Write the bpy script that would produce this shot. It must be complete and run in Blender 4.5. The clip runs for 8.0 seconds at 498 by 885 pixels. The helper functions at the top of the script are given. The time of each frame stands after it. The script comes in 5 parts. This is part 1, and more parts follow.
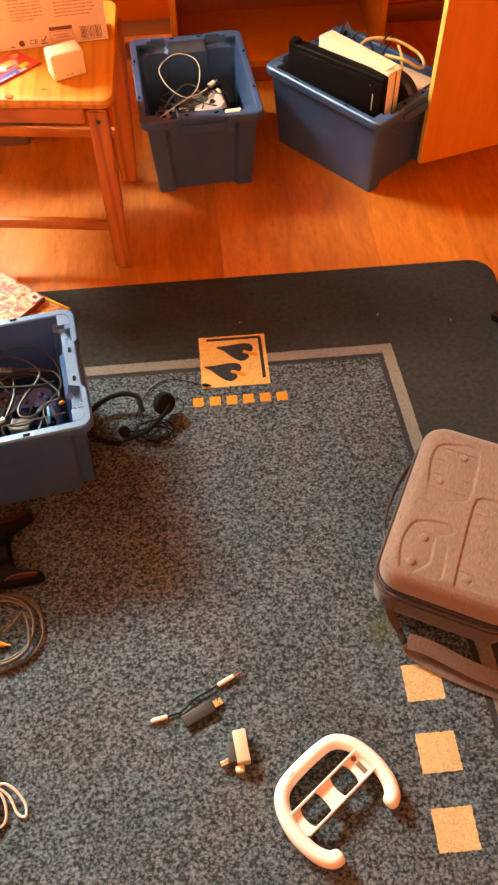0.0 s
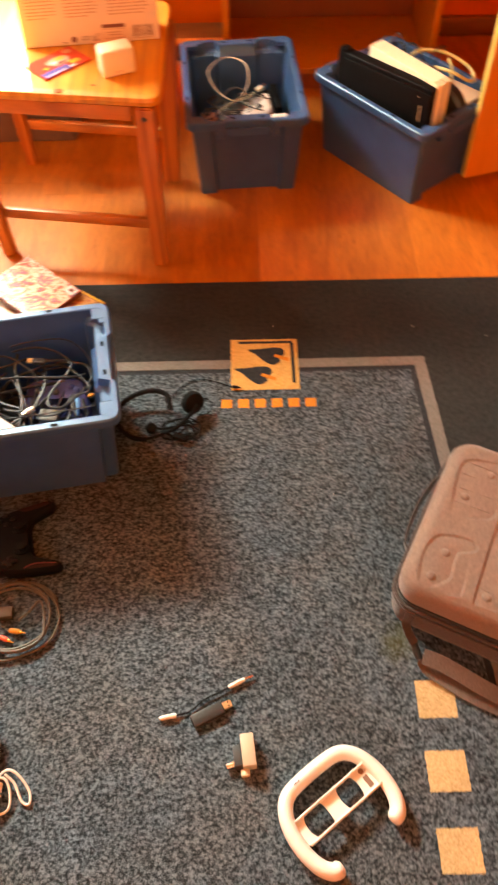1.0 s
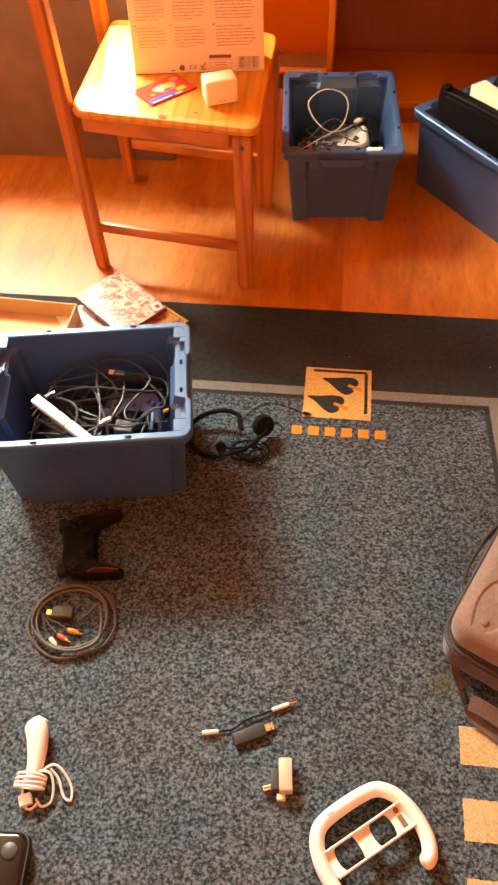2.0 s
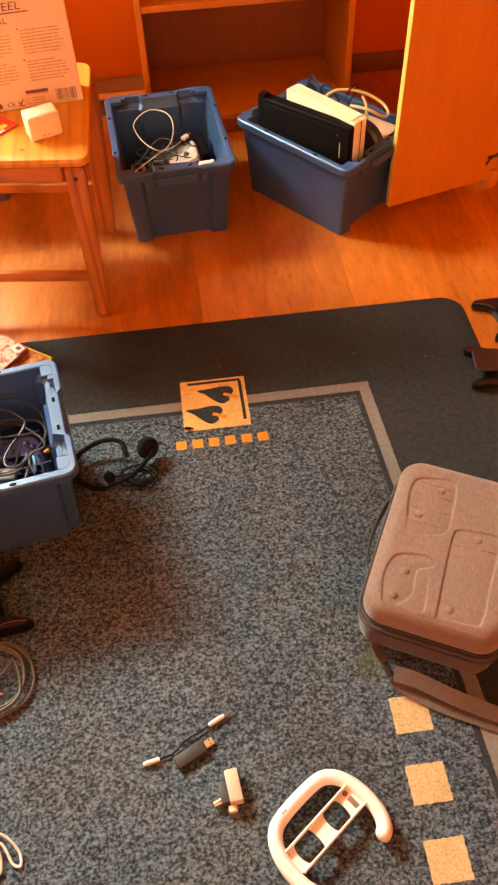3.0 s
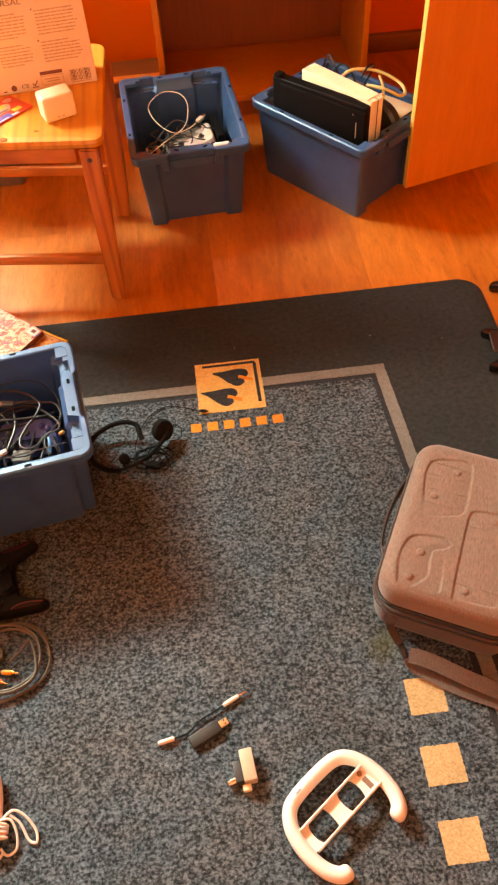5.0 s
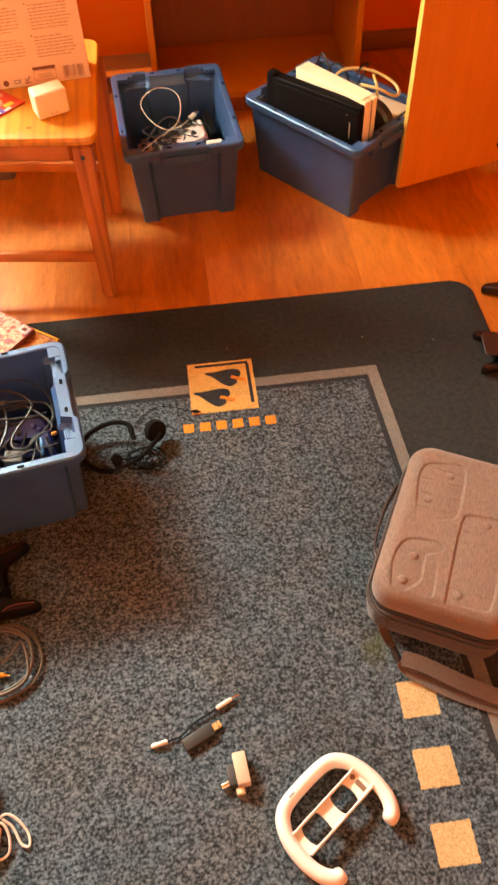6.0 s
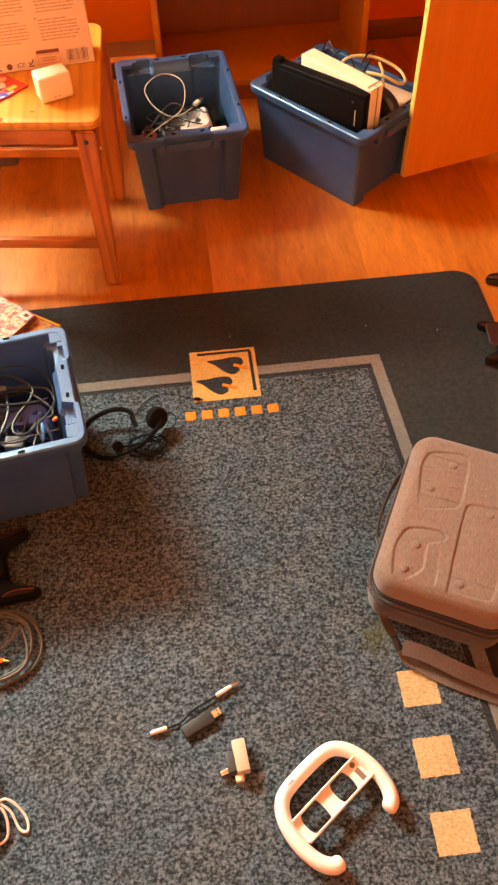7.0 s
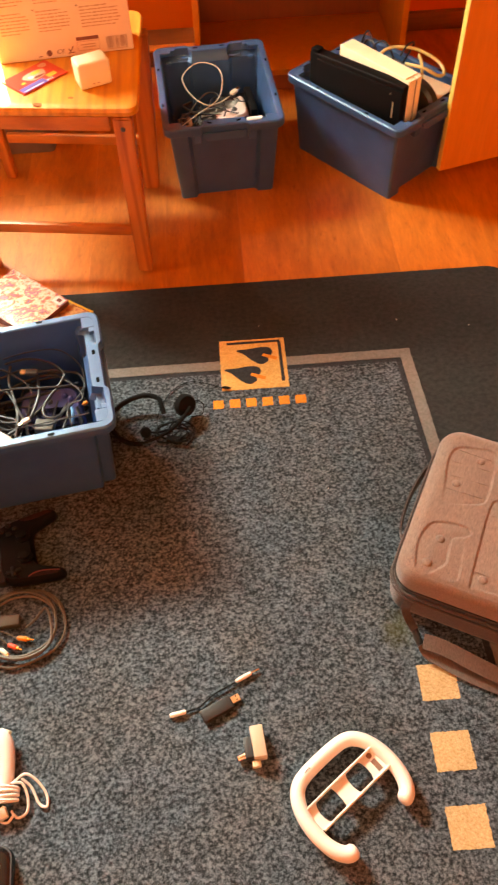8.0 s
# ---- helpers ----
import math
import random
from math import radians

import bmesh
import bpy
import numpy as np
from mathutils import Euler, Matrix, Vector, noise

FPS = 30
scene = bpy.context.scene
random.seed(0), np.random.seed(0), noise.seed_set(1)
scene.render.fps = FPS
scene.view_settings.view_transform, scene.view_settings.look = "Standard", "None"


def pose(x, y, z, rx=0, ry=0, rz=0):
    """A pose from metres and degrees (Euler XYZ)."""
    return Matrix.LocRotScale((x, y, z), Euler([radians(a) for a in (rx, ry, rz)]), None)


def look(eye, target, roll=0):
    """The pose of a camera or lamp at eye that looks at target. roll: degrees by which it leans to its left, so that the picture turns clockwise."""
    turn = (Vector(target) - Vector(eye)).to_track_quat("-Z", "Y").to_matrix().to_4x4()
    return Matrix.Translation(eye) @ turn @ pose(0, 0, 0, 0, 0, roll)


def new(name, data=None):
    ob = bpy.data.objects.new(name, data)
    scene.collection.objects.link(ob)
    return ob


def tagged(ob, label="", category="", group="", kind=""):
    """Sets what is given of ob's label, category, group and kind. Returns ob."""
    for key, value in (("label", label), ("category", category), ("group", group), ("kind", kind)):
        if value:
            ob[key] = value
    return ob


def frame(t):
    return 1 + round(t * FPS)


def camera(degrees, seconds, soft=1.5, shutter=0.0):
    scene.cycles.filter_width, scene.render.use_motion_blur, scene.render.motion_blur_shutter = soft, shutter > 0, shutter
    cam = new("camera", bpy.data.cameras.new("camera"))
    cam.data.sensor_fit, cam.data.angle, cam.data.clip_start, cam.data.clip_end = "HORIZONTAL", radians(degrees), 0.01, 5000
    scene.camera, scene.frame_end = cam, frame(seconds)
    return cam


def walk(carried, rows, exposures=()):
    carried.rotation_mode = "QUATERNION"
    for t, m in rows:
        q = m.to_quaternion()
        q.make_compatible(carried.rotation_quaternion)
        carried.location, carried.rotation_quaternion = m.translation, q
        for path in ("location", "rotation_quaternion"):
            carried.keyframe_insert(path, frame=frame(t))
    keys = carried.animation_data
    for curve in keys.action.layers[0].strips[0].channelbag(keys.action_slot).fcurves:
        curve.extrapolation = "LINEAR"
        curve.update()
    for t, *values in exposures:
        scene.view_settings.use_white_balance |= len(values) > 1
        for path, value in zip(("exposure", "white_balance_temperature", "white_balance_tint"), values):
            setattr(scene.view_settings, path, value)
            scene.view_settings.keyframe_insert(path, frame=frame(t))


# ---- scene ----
cam = camera(34.8, 8.0, soft=2.3, shutter=0.85)
PATH = [
    (0, (-0.403, -1.194, 1.313), (-0.326, -0.019, -0.303), -1.7),
    (0.5, (-0.415, -1.199, 1.316), (-0.333, -0.014, -0.293), -0.8),
    (0.8, (-0.398, -1.202, 1.309), (-0.35, -0.016, -0.301), -1.3),
    (1, (-0.4, -1.198, 1.305), (-0.391, -0.004, -0.3), -0.9),
    (1.2, (-0.417, -1.204, 1.307), (-0.451, 0.002, -0.289), 0.1),
    (1.58, (-0.400, -1.194, 1.335), (-0.545, 0.008, -0.264), -1.0),
    (1.97, (-0.392, -1.200, 1.338), (-0.565, 0.020, -0.246), -2.4),
    (2.3, (-0.387, -1.204, 1.337), (-0.479, 0.029, -0.235), -3.2),
    (2.5, (-0.373, -1.208, 1.338), (-0.383, 0.033, -0.23), -3.7),
    (2.7, (-0.366, -1.213, 1.346), (-0.318, 0.031, -0.219), -4.0),
    (3, (-0.391, -1.211, 1.345), (-0.276, 0.035, -0.215), -2.6),
    (3.5, (-0.402, -1.212, 1.338), (-0.275, 0.032, -0.223), -1.3),
    (4, (-0.405, -1.211, 1.34), (-0.304, 0.024, -0.23), -1.9),
    (4.5, (-0.396, -1.207, 1.335), (-0.312, 0.012, -0.248), -3.3),
    (4.7, (-0.387, -1.219, 1.334), (-0.316, 0.007, -0.245), -4.2),
    (5.8, (-0.403, -1.216, 1.328), (-0.31, 0.014, -0.246), -2.8),
    (6, (-0.404, -1.202, 1.341), (-0.297, 0.009, -0.247), -2.4),
    (6.2, (-0.404, -1.202, 1.342), (-0.293, 0.002, -0.252), -2.6),
    (6.5, (-0.402, -1.212, 1.334), (-0.283, -0.006, -0.258), -2.2),
    (7, (-0.407, -1.207, 1.327), (-0.304, -0.007, -0.27), -2.0),
    (7.5, (-0.407, -1.213, 1.33), (-0.331, -0.02, -0.273), -2.4),
    (8, (-0.409, -1.215, 1.329), (-0.373, -0.025, -0.278), -2.8),
]
EXPOSURE = 2.26
walk(cam, [(t, look(eye, target, roll)) for t, eye, target, roll in PATH], [(0.0, EXPOSURE, 8100, 6), (8.0, EXPOSURE, 8100, 6)])

# ---- light ----
world = bpy.data.worlds.new("world")
scene.world = world
world.use_nodes = True
wn = world.node_tree
sky = wn.nodes.new("ShaderNodeTexSky")
sky.sky_type, sky.sun_disc = "NISHITA", False
SUN_EL, SUN_AZ = 52.0, -11.0  # degrees; azimuth from +y towards +x
sky.sun_elevation, sky.sun_rotation = radians(SUN_EL), radians(SUN_AZ)
wn.nodes["Background"].inputs["Strength"].default_value = 0.05
wn.links.new(sky.outputs[0], wn.nodes["Background"].inputs["Color"])


def lamp(name, kind, m, power, colour):
    data = bpy.data.lights.new(name, kind)
    data.energy, data.color = power, colour
    ob = new(name, data)
    ob.matrix_world = m
    return ob, data


sun_dir = Vector((math.sin(radians(SUN_AZ)) * math.cos(radians(SUN_EL)), math.cos(radians(SUN_AZ)) * math.cos(radians(SUN_EL)), math.sin(radians(SUN_EL))))
sun, sun_data = lamp("sun", "SUN", look(sun_dir * 10, (0, 0, 0)), 14.0, (1.0, 0.86, 0.62))
sun_data.angle = radians(0.5)

# the room: x from XW to XE, y from YS to YN
XW, XE, YS, YN, ZC = -3.0, 1.7, -2.6, 1.45, 2.5
WIN_BACK = (-2.85, -1.415, 1.52, 2.25)   # x0, x1, z0, z1 in the north wall
WIN_SLIM = (-1.152, -0.960, 1.36, 2.02)   # a slim one beside it, added and sized to let sun onto the seat
WIN_LEFT = (-0.7, 1.2, 0.85, 2.2)    # y0, y1, z0, z1 in the west wall; unseen, added for fill
WIN_SOUTH = (-1.2, 0.9, 0.9, 2.1)     # x0, x1, z0, z1 in the south wall, behind the camera; unseen, added for fill
for name, at, to, power, colour, w, h in (
    # west and south are added fill; the warm south one imitates wall bounce
    ("window_light_west", (XW - 0.02, 0.25, 1.52), (XW + 1, 0.15, 1.1), 3.5, (0.86, 0.94, 1.0), 1.75, 1.25),
    ("window_light_north", (-1.98, YN + 0.28, 2.06), (-1.35, YN - 1, 1.62), 120.0, (0.79, 0.91, 0.95), 1.38, 0.70),
    ("window_light_south", (-0.15, YS - 0.02, 1.5), (0.1, YS + 1, 2.02), 7.0, (1.0, 0.60, 0.24), 2.0, 1.1),
):
    ob, data = lamp(name, "AREA", look(at, to), power, colour)
    data.shape, data.size, data.size_y = "RECTANGLE", w, h


# ---- materials ----
def mat(name, colour, rough=0.5, metal=0.0, **more):
    m = bpy.data.materials.new(name)
    m.use_nodes = True
    b = m.node_tree.nodes["Principled BSDF"]
    b.inputs["Base Color"].default_value = (*colour, 1)
    b.inputs["Roughness"].default_value = rough
    b.inputs["Metallic"].default_value = metal
    for k, v in more.items():
        b.inputs[k.replace("_", " ")].default_value = v
    return m


class Nodes:
    """Short hand for building a node tree."""

    def __init__(self, m):
        self.t = m.node_tree
        self.b = self.t.nodes["Principled BSDF"]

    def add(self, kind):
        return self.t.nodes.new("ShaderNode" + kind)

    def link(self, a, b):
        self.t.links.new(a, b)
        return self

    def coord(self, scale=(1, 1, 1), kind="Object"):
        c, m = self.add("TexCoord"), self.add("Mapping")
        m.inputs["Scale"].default_value = scale
        self.link(c.outputs[kind], m.inputs["Vector"])
        return m.outputs["Vector"]

    def noise(self, vec, scale, detail=4.0, rough=0.55, warp=0.0):
        n = self.add("TexNoise")
        n.inputs["Scale"].default_value, n.inputs["Detail"].default_value = scale, detail
        n.inputs["Roughness"].default_value, n.inputs["Distortion"].default_value = rough, warp
        self.link(vec, n.inputs["Vector"])
        return n.outputs["Fac"]

    def ramp(self, fac, *stops):
        r = self.add("ValToRGB")
        while len(r.color_ramp.elements) < len(stops):
            r.color_ramp.elements.new(0.5)
        for e, (p, c) in zip(r.color_ramp.elements, stops):
            e.position, e.color = p, (*c, 1)
        self.link(fac, r.inputs["Fac"])
        return r.outputs["Color"]

    def mix(self, a, b, fac, blend="MIX"):
        n = self.add("Mix")
        n.data_type, n.blend_type = "RGBA", blend
        for sock, v in ((n.inputs[6], a), (n.inputs[7], b), (n.inputs[0], fac)):
            if isinstance(v, (int, float)):
                sock.default_value = v
            elif isinstance(v, tuple):
                sock.default_value = (*v, 1)
            else:
                self.link(v, sock)
        return n.outputs[2]

    def colour(self, c):
        return self.link(c, self.b.inputs["Base Color"])

    def rough(self, fac, lo, hi):
        m = self.add("MapRange")
        m.inputs["To Min"].default_value, m.inputs["To Max"].default_value = lo, hi
        self.link(fac, m.inputs["Value"]).link(m.outputs[0], self.b.inputs["Roughness"])
        return self

    def bump(self, fac, strength, dist):
        n = self.add("Bump")
        n.inputs["Strength"].default_value, n.inputs["Distance"].default_value = strength, dist
        self.link(fac, n.inputs["Height"])
        if self.b.inputs["Normal"].is_linked:
            self.link(self.b.inputs["Normal"].links[0].from_socket, n.inputs["Normal"])
        self.link(n.outputs[0], self.b.inputs["Normal"])
        return self


def plastic(name, colour, rough=0.4, wear=0.06, grain=900):
    m = mat(name, colour, rough)
    n = Nodes(m)
    v = n.coord()
    f = n.noise(v, 14, 5)
    lo, hi = (tuple(c * k for c in colour) for k in (1 - 2.5 * wear, 1 + 2.5 * wear))
    n.colour(n.ramp(f, (0.3, lo), (0.7, hi)))
    n.rough(n.noise(v, 40, 3), rough - 0.1, rough + 0.12)
    n.bump(n.noise(v, grain, 2), 0.12, 0.0006)
    return m


def wood(name, dark, mid, light, rough=0.4, along="Y", scale=1.0, vary=False, lines=0.0, stretch=1.2):
    """Long-grained wood; the grain follows one axis of the object."""
    m = mat(name, mid, rough)
    n = Nodes(m)
    s = {"X": (stretch, 14, 14), "Y": (14, stretch, 14), "Z": (14, 14, stretch)}[along]
    v = n.coord(tuple(a * scale for a in s))
    if vary:
        info, add = n.add("ObjectInfo"), n.add("VectorMath")
        add.operation = "MULTIPLY_ADD"
        n.link(info.outputs["Random"], add.inputs[0])
        add.inputs[1].default_value = (91, 57, 33)
        n.link(v, add.inputs[2])
        v = add.outputs[0]
    big, fine = n.noise(v, 1.1, 6, 0.6, 1.2), n.noise(v, 7, 4, 0.7)
    c = n.ramp(big, (0.28, dark), (0.5, mid), (0.72, light))
    c = n.mix(c, n.ramp(fine, (0.3, tuple(a * 0.7 for a in mid)), (0.7, light)), 0.5 if vary else 0.35)
    if vary:
        blot = n.noise(v, 0.5, 5, 0.65, 0.8)
        c = n.mix(c, n.ramp(blot, (0.35, (0.72, 0.64, 0.56)), (0.6, (1.08, 1.06, 1.05))), 0.8, "MULTIPLY")
        strokes = n.noise(v, 4.5, 5, 0.75, 2.2)
        c = n.mix(c, n.ramp(strokes, (0.30, (0.58, 0.46, 0.36)), (0.43, (1, 1, 1)), (0.60, (1, 1, 1)), (0.74, (1.22, 1.30, 1.40))), 0.75, "MULTIPLY")
    if lines:
        w = n.add("TexWave")
        w.wave_type, w.bands_direction = "BANDS", {"X": "Y", "Y": "X", "Z": "X"}[along]
        w.inputs["Scale"].default_value, w.inputs["Distortion"].default_value = 0.55, 7.0
        w.inputs["Detail"].default_value, w.inputs["Detail Scale"].default_value = 2.0, 0.6
        n.link(v, w.inputs["Vector"])
        c = n.mix(c, n.ramp(w.outputs["Fac"], (0.0, tuple(a * 0.62 for a in dark)), (0.45, (1, 1, 1))), lines, "MULTIPLY")
    if vary:
        hsv = n.add("HueSaturation")
        mr = n.add("MapRange")
        mr.inputs["To Min"].default_value, mr.inputs["To Max"].default_value = 0.965, 1.03
        n.link(info.outputs["Random"], mr.inputs["Value"]).link(mr.outputs[0], hsv.inputs["Value"]).link(c, hsv.inputs["Color"])
        c = hsv.outputs[0]
    n.colour(c).rough(fine, rough - 0.08, rough + 0.15).bump(fine, 0.15, 0.0008)
    return m


M_FLOOR = wood("floor_wood", (0.27, 0.067, 0.008), (0.45, 0.132, 0.018), (0.59, 0.200, 0.034), 0.36, "Y", 0.9, vary=True, stretch=3.0)
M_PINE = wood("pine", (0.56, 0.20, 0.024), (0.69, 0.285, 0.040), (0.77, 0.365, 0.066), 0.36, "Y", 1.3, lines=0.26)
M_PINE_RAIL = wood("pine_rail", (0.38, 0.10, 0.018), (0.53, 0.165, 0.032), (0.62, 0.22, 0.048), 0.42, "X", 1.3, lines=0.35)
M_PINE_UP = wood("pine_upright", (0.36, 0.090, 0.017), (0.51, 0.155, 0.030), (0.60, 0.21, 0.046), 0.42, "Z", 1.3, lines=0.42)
M_BEECH = wood("beech_laminate", (0.62, 0.215, 0.038), (0.68, 0.245, 0.048), (0.72, 0.275, 0.060), 0.38, "Z", 1.6)
M_CAB = wood("reddish_cabinet_laminate", (0.56, 0.152, 0.017), (0.64, 0.184, 0.022), (0.69, 0.22, 0.030), 0.42, "Z", 1.6)
M_SKIRT = wood("skirting_wood", (0.17, 0.055, 0.016), (0.23, 0.080, 0.024), (0.29, 0.11, 0.036), 0.4, "X", 1.4)
M_EDGE = wood("edge_band", (0.70, 0.54, 0.12), (0.76, 0.60, 0.15), (0.80, 0.64, 0.18), 0.4, "Z", 1.6)
M_BACKPANEL = wood("dark_back_panel", (0.26, 0.054, 0.010), (0.32, 0.068, 0.013), (0.36, 0.082, 0.016), 0.6, "Z", 1.2)


def wall_paint(name, colour):
    m = mat(name, colour, 0.85)
    n = Nodes(m)
    v = n.coord()
    n.colour(n.ramp(n.noise(v, 3, 5), (0.3, tuple(c * 0.9 for c in colour)), (0.7, colour))).bump(n.noise(v, 160, 3), 0.25, 0.002)
    return m


M_WALL = wall_paint("orange_wall_paint", (0.74, 0.14, 0.013))
M_CEILING = wood("ceiling_pine", (0.50, 0.22, 0.06), (0.60, 0.29, 0.09), (0.66, 0.35, 0.13), 0.5, "Y", 1.0)
M_CEIL = wall_paint("white_ceiling_paint", (0.78, 0.76, 0.72))
M_BLUE = plastic("slate_blue_plastic", (0.040, 0.091, 0.205), 0.38)
sss = M_BLUE.node_tree.nodes["Principled BSDF"].inputs  # thin polypropylene lets some light through
sss["Subsurface Weight"].default_value, sss["Subsurface Radius"].default_value, sss["Subsurface Scale"].default_value = 0.18, (0.18, 0.45, 1.0), 0.011
sss["Specular Tint"].default_value, sss["Specular IOR Level"].default_value = (0.62, 0.84, 1.0, 1.0), 0.85
M_WHITE = plastic("white_plastic", (0.76, 0.71, 0.63), 0.33, 0.015)
M_WARMWHITE = plastic("warm_white_plastic", (0.87, 0.80, 0.54), 0.4, 0.02)
M_CREAM = plastic("cream_plastic", (0.74, 0.64, 0.44), 0.4, 0.02)
M_BLACK = plastic("black_plastic", (0.018, 0.017, 0.017), 0.38, 0.1)
M_FOAM = plastic("matt_black_foam", (0.006, 0.006, 0.006), 0.95, 0.1)
M_FOAM.node_tree.nodes["Principled BSDF"].inputs["Specular IOR Level"].default_value = 0.2
M_SOFTBLACK = plastic("soft_black_rubber", (0.011, 0.010, 0.010), 0.6, 0.1)
M_GLOSS = plastic("glossy_black_plastic", (0.010, 0.009, 0.009), 0.14, 0.05, 300)
M_GOLDPALE = mat("pale_gold_metal", (0.86, 0.68, 0.42), 0.3, 1.0)
M_MATTBLACK = plastic("matt_black_plastic", (0.0055, 0.005, 0.005), 0.55, 0.1)
M_MATTBLACK.node_tree.nodes["Principled BSDF"].inputs["Specular IOR Level"].default_value = 0.1
M_SOFTBLACK.node_tree.nodes["Principled BSDF"].inputs["Specular IOR Level"].default_value = 0.22
# near black for print, and for shade painted where slots and holes are
M_DARKHOLE = mat("dark_slot", (0.004, 0.005, 0.007), 0.9)
M_DARKHOLE.node_tree.nodes["Principled BSDF"].inputs["Specular IOR Level"].default_value = 0.05
M_DGREY = plastic("dark_grey_plastic", (0.045, 0.048, 0.05), 0.45)
M_METAL = mat("nickel_metal", (0.72, 0.66, 0.56), 0.25, 1.0)
M_GOLD = mat("gold_plated_metal", (0.85, 0.55, 0.2), 0.25, 1.0)


def pile(name, stops, scale=1.0, fuzz=1.0, soft=0.0):
    """Short carpet pile: colour stops over mottled noise, with a loop grain."""
    m = mat(name, stops[0][1], 0.95)
    n = Nodes(m)
    v = n.coord()
    f = n.noise(n.coord((1.0, 1.12, 1.0)), 172 * scale, 4, 0.64)
    if soft:  # looser clumps under the fine speckle
        f = n.mix(f, n.noise(n.coord((1.0, 1.3, 1.0)), 74 * scale, 2, 0.5), soft)
    c = n.ramp(f, *stops)
    fine = n.noise(v, 900, 2, 0.7)
    c = n.mix(c, n.ramp(fine, (0.3, (0.45, 0.45, 0.45)), (0.7, (1.3, 1.3, 1.3))), 0.55 * fuzz, "MULTIPLY")
    big = n.noise(v, 5, 3)
    c = n.mix(c, n.ramp(big, (0.3, (0.82, 0.82, 0.82)), (0.7, (1.12, 1.12, 1.12))), 1.0, "MULTIPLY")
    n.colour(c).bump(fine, 0.7, 0.002).bump(n.noise(v, 330, 2, 0.6), 0.5, 0.002)
    m.node_tree.nodes["Principled BSDF"].inputs["Specular IOR Level"].default_value = 0.15
    return m


M_FIELD = pile("mottled_grey_pile", [(0.38, (0.013, 0.017, 0.020)), (0.46, (0.041, 0.053, 0.062)), (0.535, (0.097, 0.121, 0.142)), (0.635, (0.170, 0.208, 0.240))], 1.08, soft=0.18)
M_NAVY = pile("near_black_navy_pile", [(0.3, (0.0215, 0.0222, 0.0212)), (0.7, (0.041, 0.042, 0.040))], 0.5, 0.3)
M_GREY = pile("grey_border_pile", [(0.3, (0.165, 0.157, 0.138)), (0.7, (0.235, 0.225, 0.198))], 0.8, 0.6)
M_LINE = pile("dark_line_pile", [(0.3, (0.022, 0.026, 0.03)), (0.7, (0.045, 0.05, 0.055))], 0.8, 0.6)
M_TAN = pile("cream_tan_pile", [(0.3, (0.44, 0.30, 0.135)), (0.5, (0.59, 0.43, 0.215)), (0.7, (0.69, 0.53, 0.30))], 1.3, 1.1)
M_YELLOW = pile("golden_pile", [(0.3, (0.60, 0.34, 0.09)), (0.7, (0.80, 0.52, 0.19))], 1.2, 0.9)
M_ORANGE = pile("orange_pile", [(0.3, (0.60, 0.21, 0.025)), (0.7, (0.80, 0.32, 0.05))], 1.2, 0.9)


# an old olive stain in the field, and faint tints from wear
n = Nodes(M_FIELD)
v = n.coord()
base = M_FIELD.node_tree.nodes["Principled BSDF"].inputs["Base Color"].links[0].from_socket
shift = n.add("VectorMath")
shift.operation = "DISTANCE"
wob = n.add("VectorMath")
wob.operation = "MULTIPLY_ADD"
warp = n.add("TexNoise")
warp.inputs["Scale"].default_value = 40
n.link(v, warp.inputs["Vector"]).link(warp.outputs["Color"], wob.inputs[0])
wob.inputs[1].default_value = (0.05, 0.05, 0.0)
n.link(v, wob.inputs[2]).link(wob.outputs[0], shift.inputs[0])
shift.inputs[1].default_value = (-0.118, -0.636, 0.0)
spot = n.ramp(shift.outputs["Value"], (0.012, (1, 1, 1)), (0.040, (0, 0, 0)))
tint = n.mix(base, n.ramp(n.noise(v, 7, 3), (0.35, (1.06, 0.98, 0.90)), (0.65, (0.93, 1.02, 1.05))), 1.0, "MULTIPLY")
n.colour(n.mix(tint, (0.075, 0.070, 0.014), n.mix((0, 0, 0), spot, 0.5)))


def fabric(name, colour, scale=700):
    m = mat(name, colour, 0.9)
    n = Nodes(m)
    v = n.coord()
    heather = n.noise(n.coord((560, 120, 420)), 1.0, 4, 0.72)
    c = n.ramp(heather, (0.3, tuple(a * 0.62 for a in colour)), (0.7, tuple(min(1, a * 1.34) for a in colour)))
    n.colour(c).bump(n.noise(v, scale, 2), 0.5, 0.001)
    m.node_tree.nodes["Principled BSDF"].inputs["Sheen Weight"].default_value = 0.2
    return m


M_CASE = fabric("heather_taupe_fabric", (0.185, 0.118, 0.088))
# darker taupe; shade on the shell's sides is put into this colour
M_CASE_SIDE = fabric("dark_shaded_taupe_fabric", (0.052, 0.034, 0.029))
M_ZIP = fabric("dark_brown_zip_tape", (0.022, 0.014, 0.011), 1500)
M_STRAP = fabric("taupe_webbing", (0.105, 0.072, 0.056), 1200)


# ---- mesh helpers ----
def mesh_object(name, bm, material, smooth=True, angle=35):
    me = bpy.data.meshes.new(name)
    bmesh.ops.recalc_face_normals(bm, faces=bm.faces[:])
    for f in bm.faces:
        f.smooth = smooth
    if smooth:
        for e in bm.edges:
            if len(e.link_faces) == 2 and e.calc_face_angle(0) > radians(angle):
                e.smooth = False
    bm.to_mesh(me)
    bm.free()
    for one in material if isinstance(material, (list, tuple)) else [material]:
        me.materials.append(one)
    return new(name, me)


def part(name, bm, material, parent, label="", m=None, smooth=True, angle=35):
    ob = mesh_object(name, bm, material, smooth, angle)
    ob.parent = parent
    if m is not None:
        ob.matrix_local = m
    return tagged(ob, label)


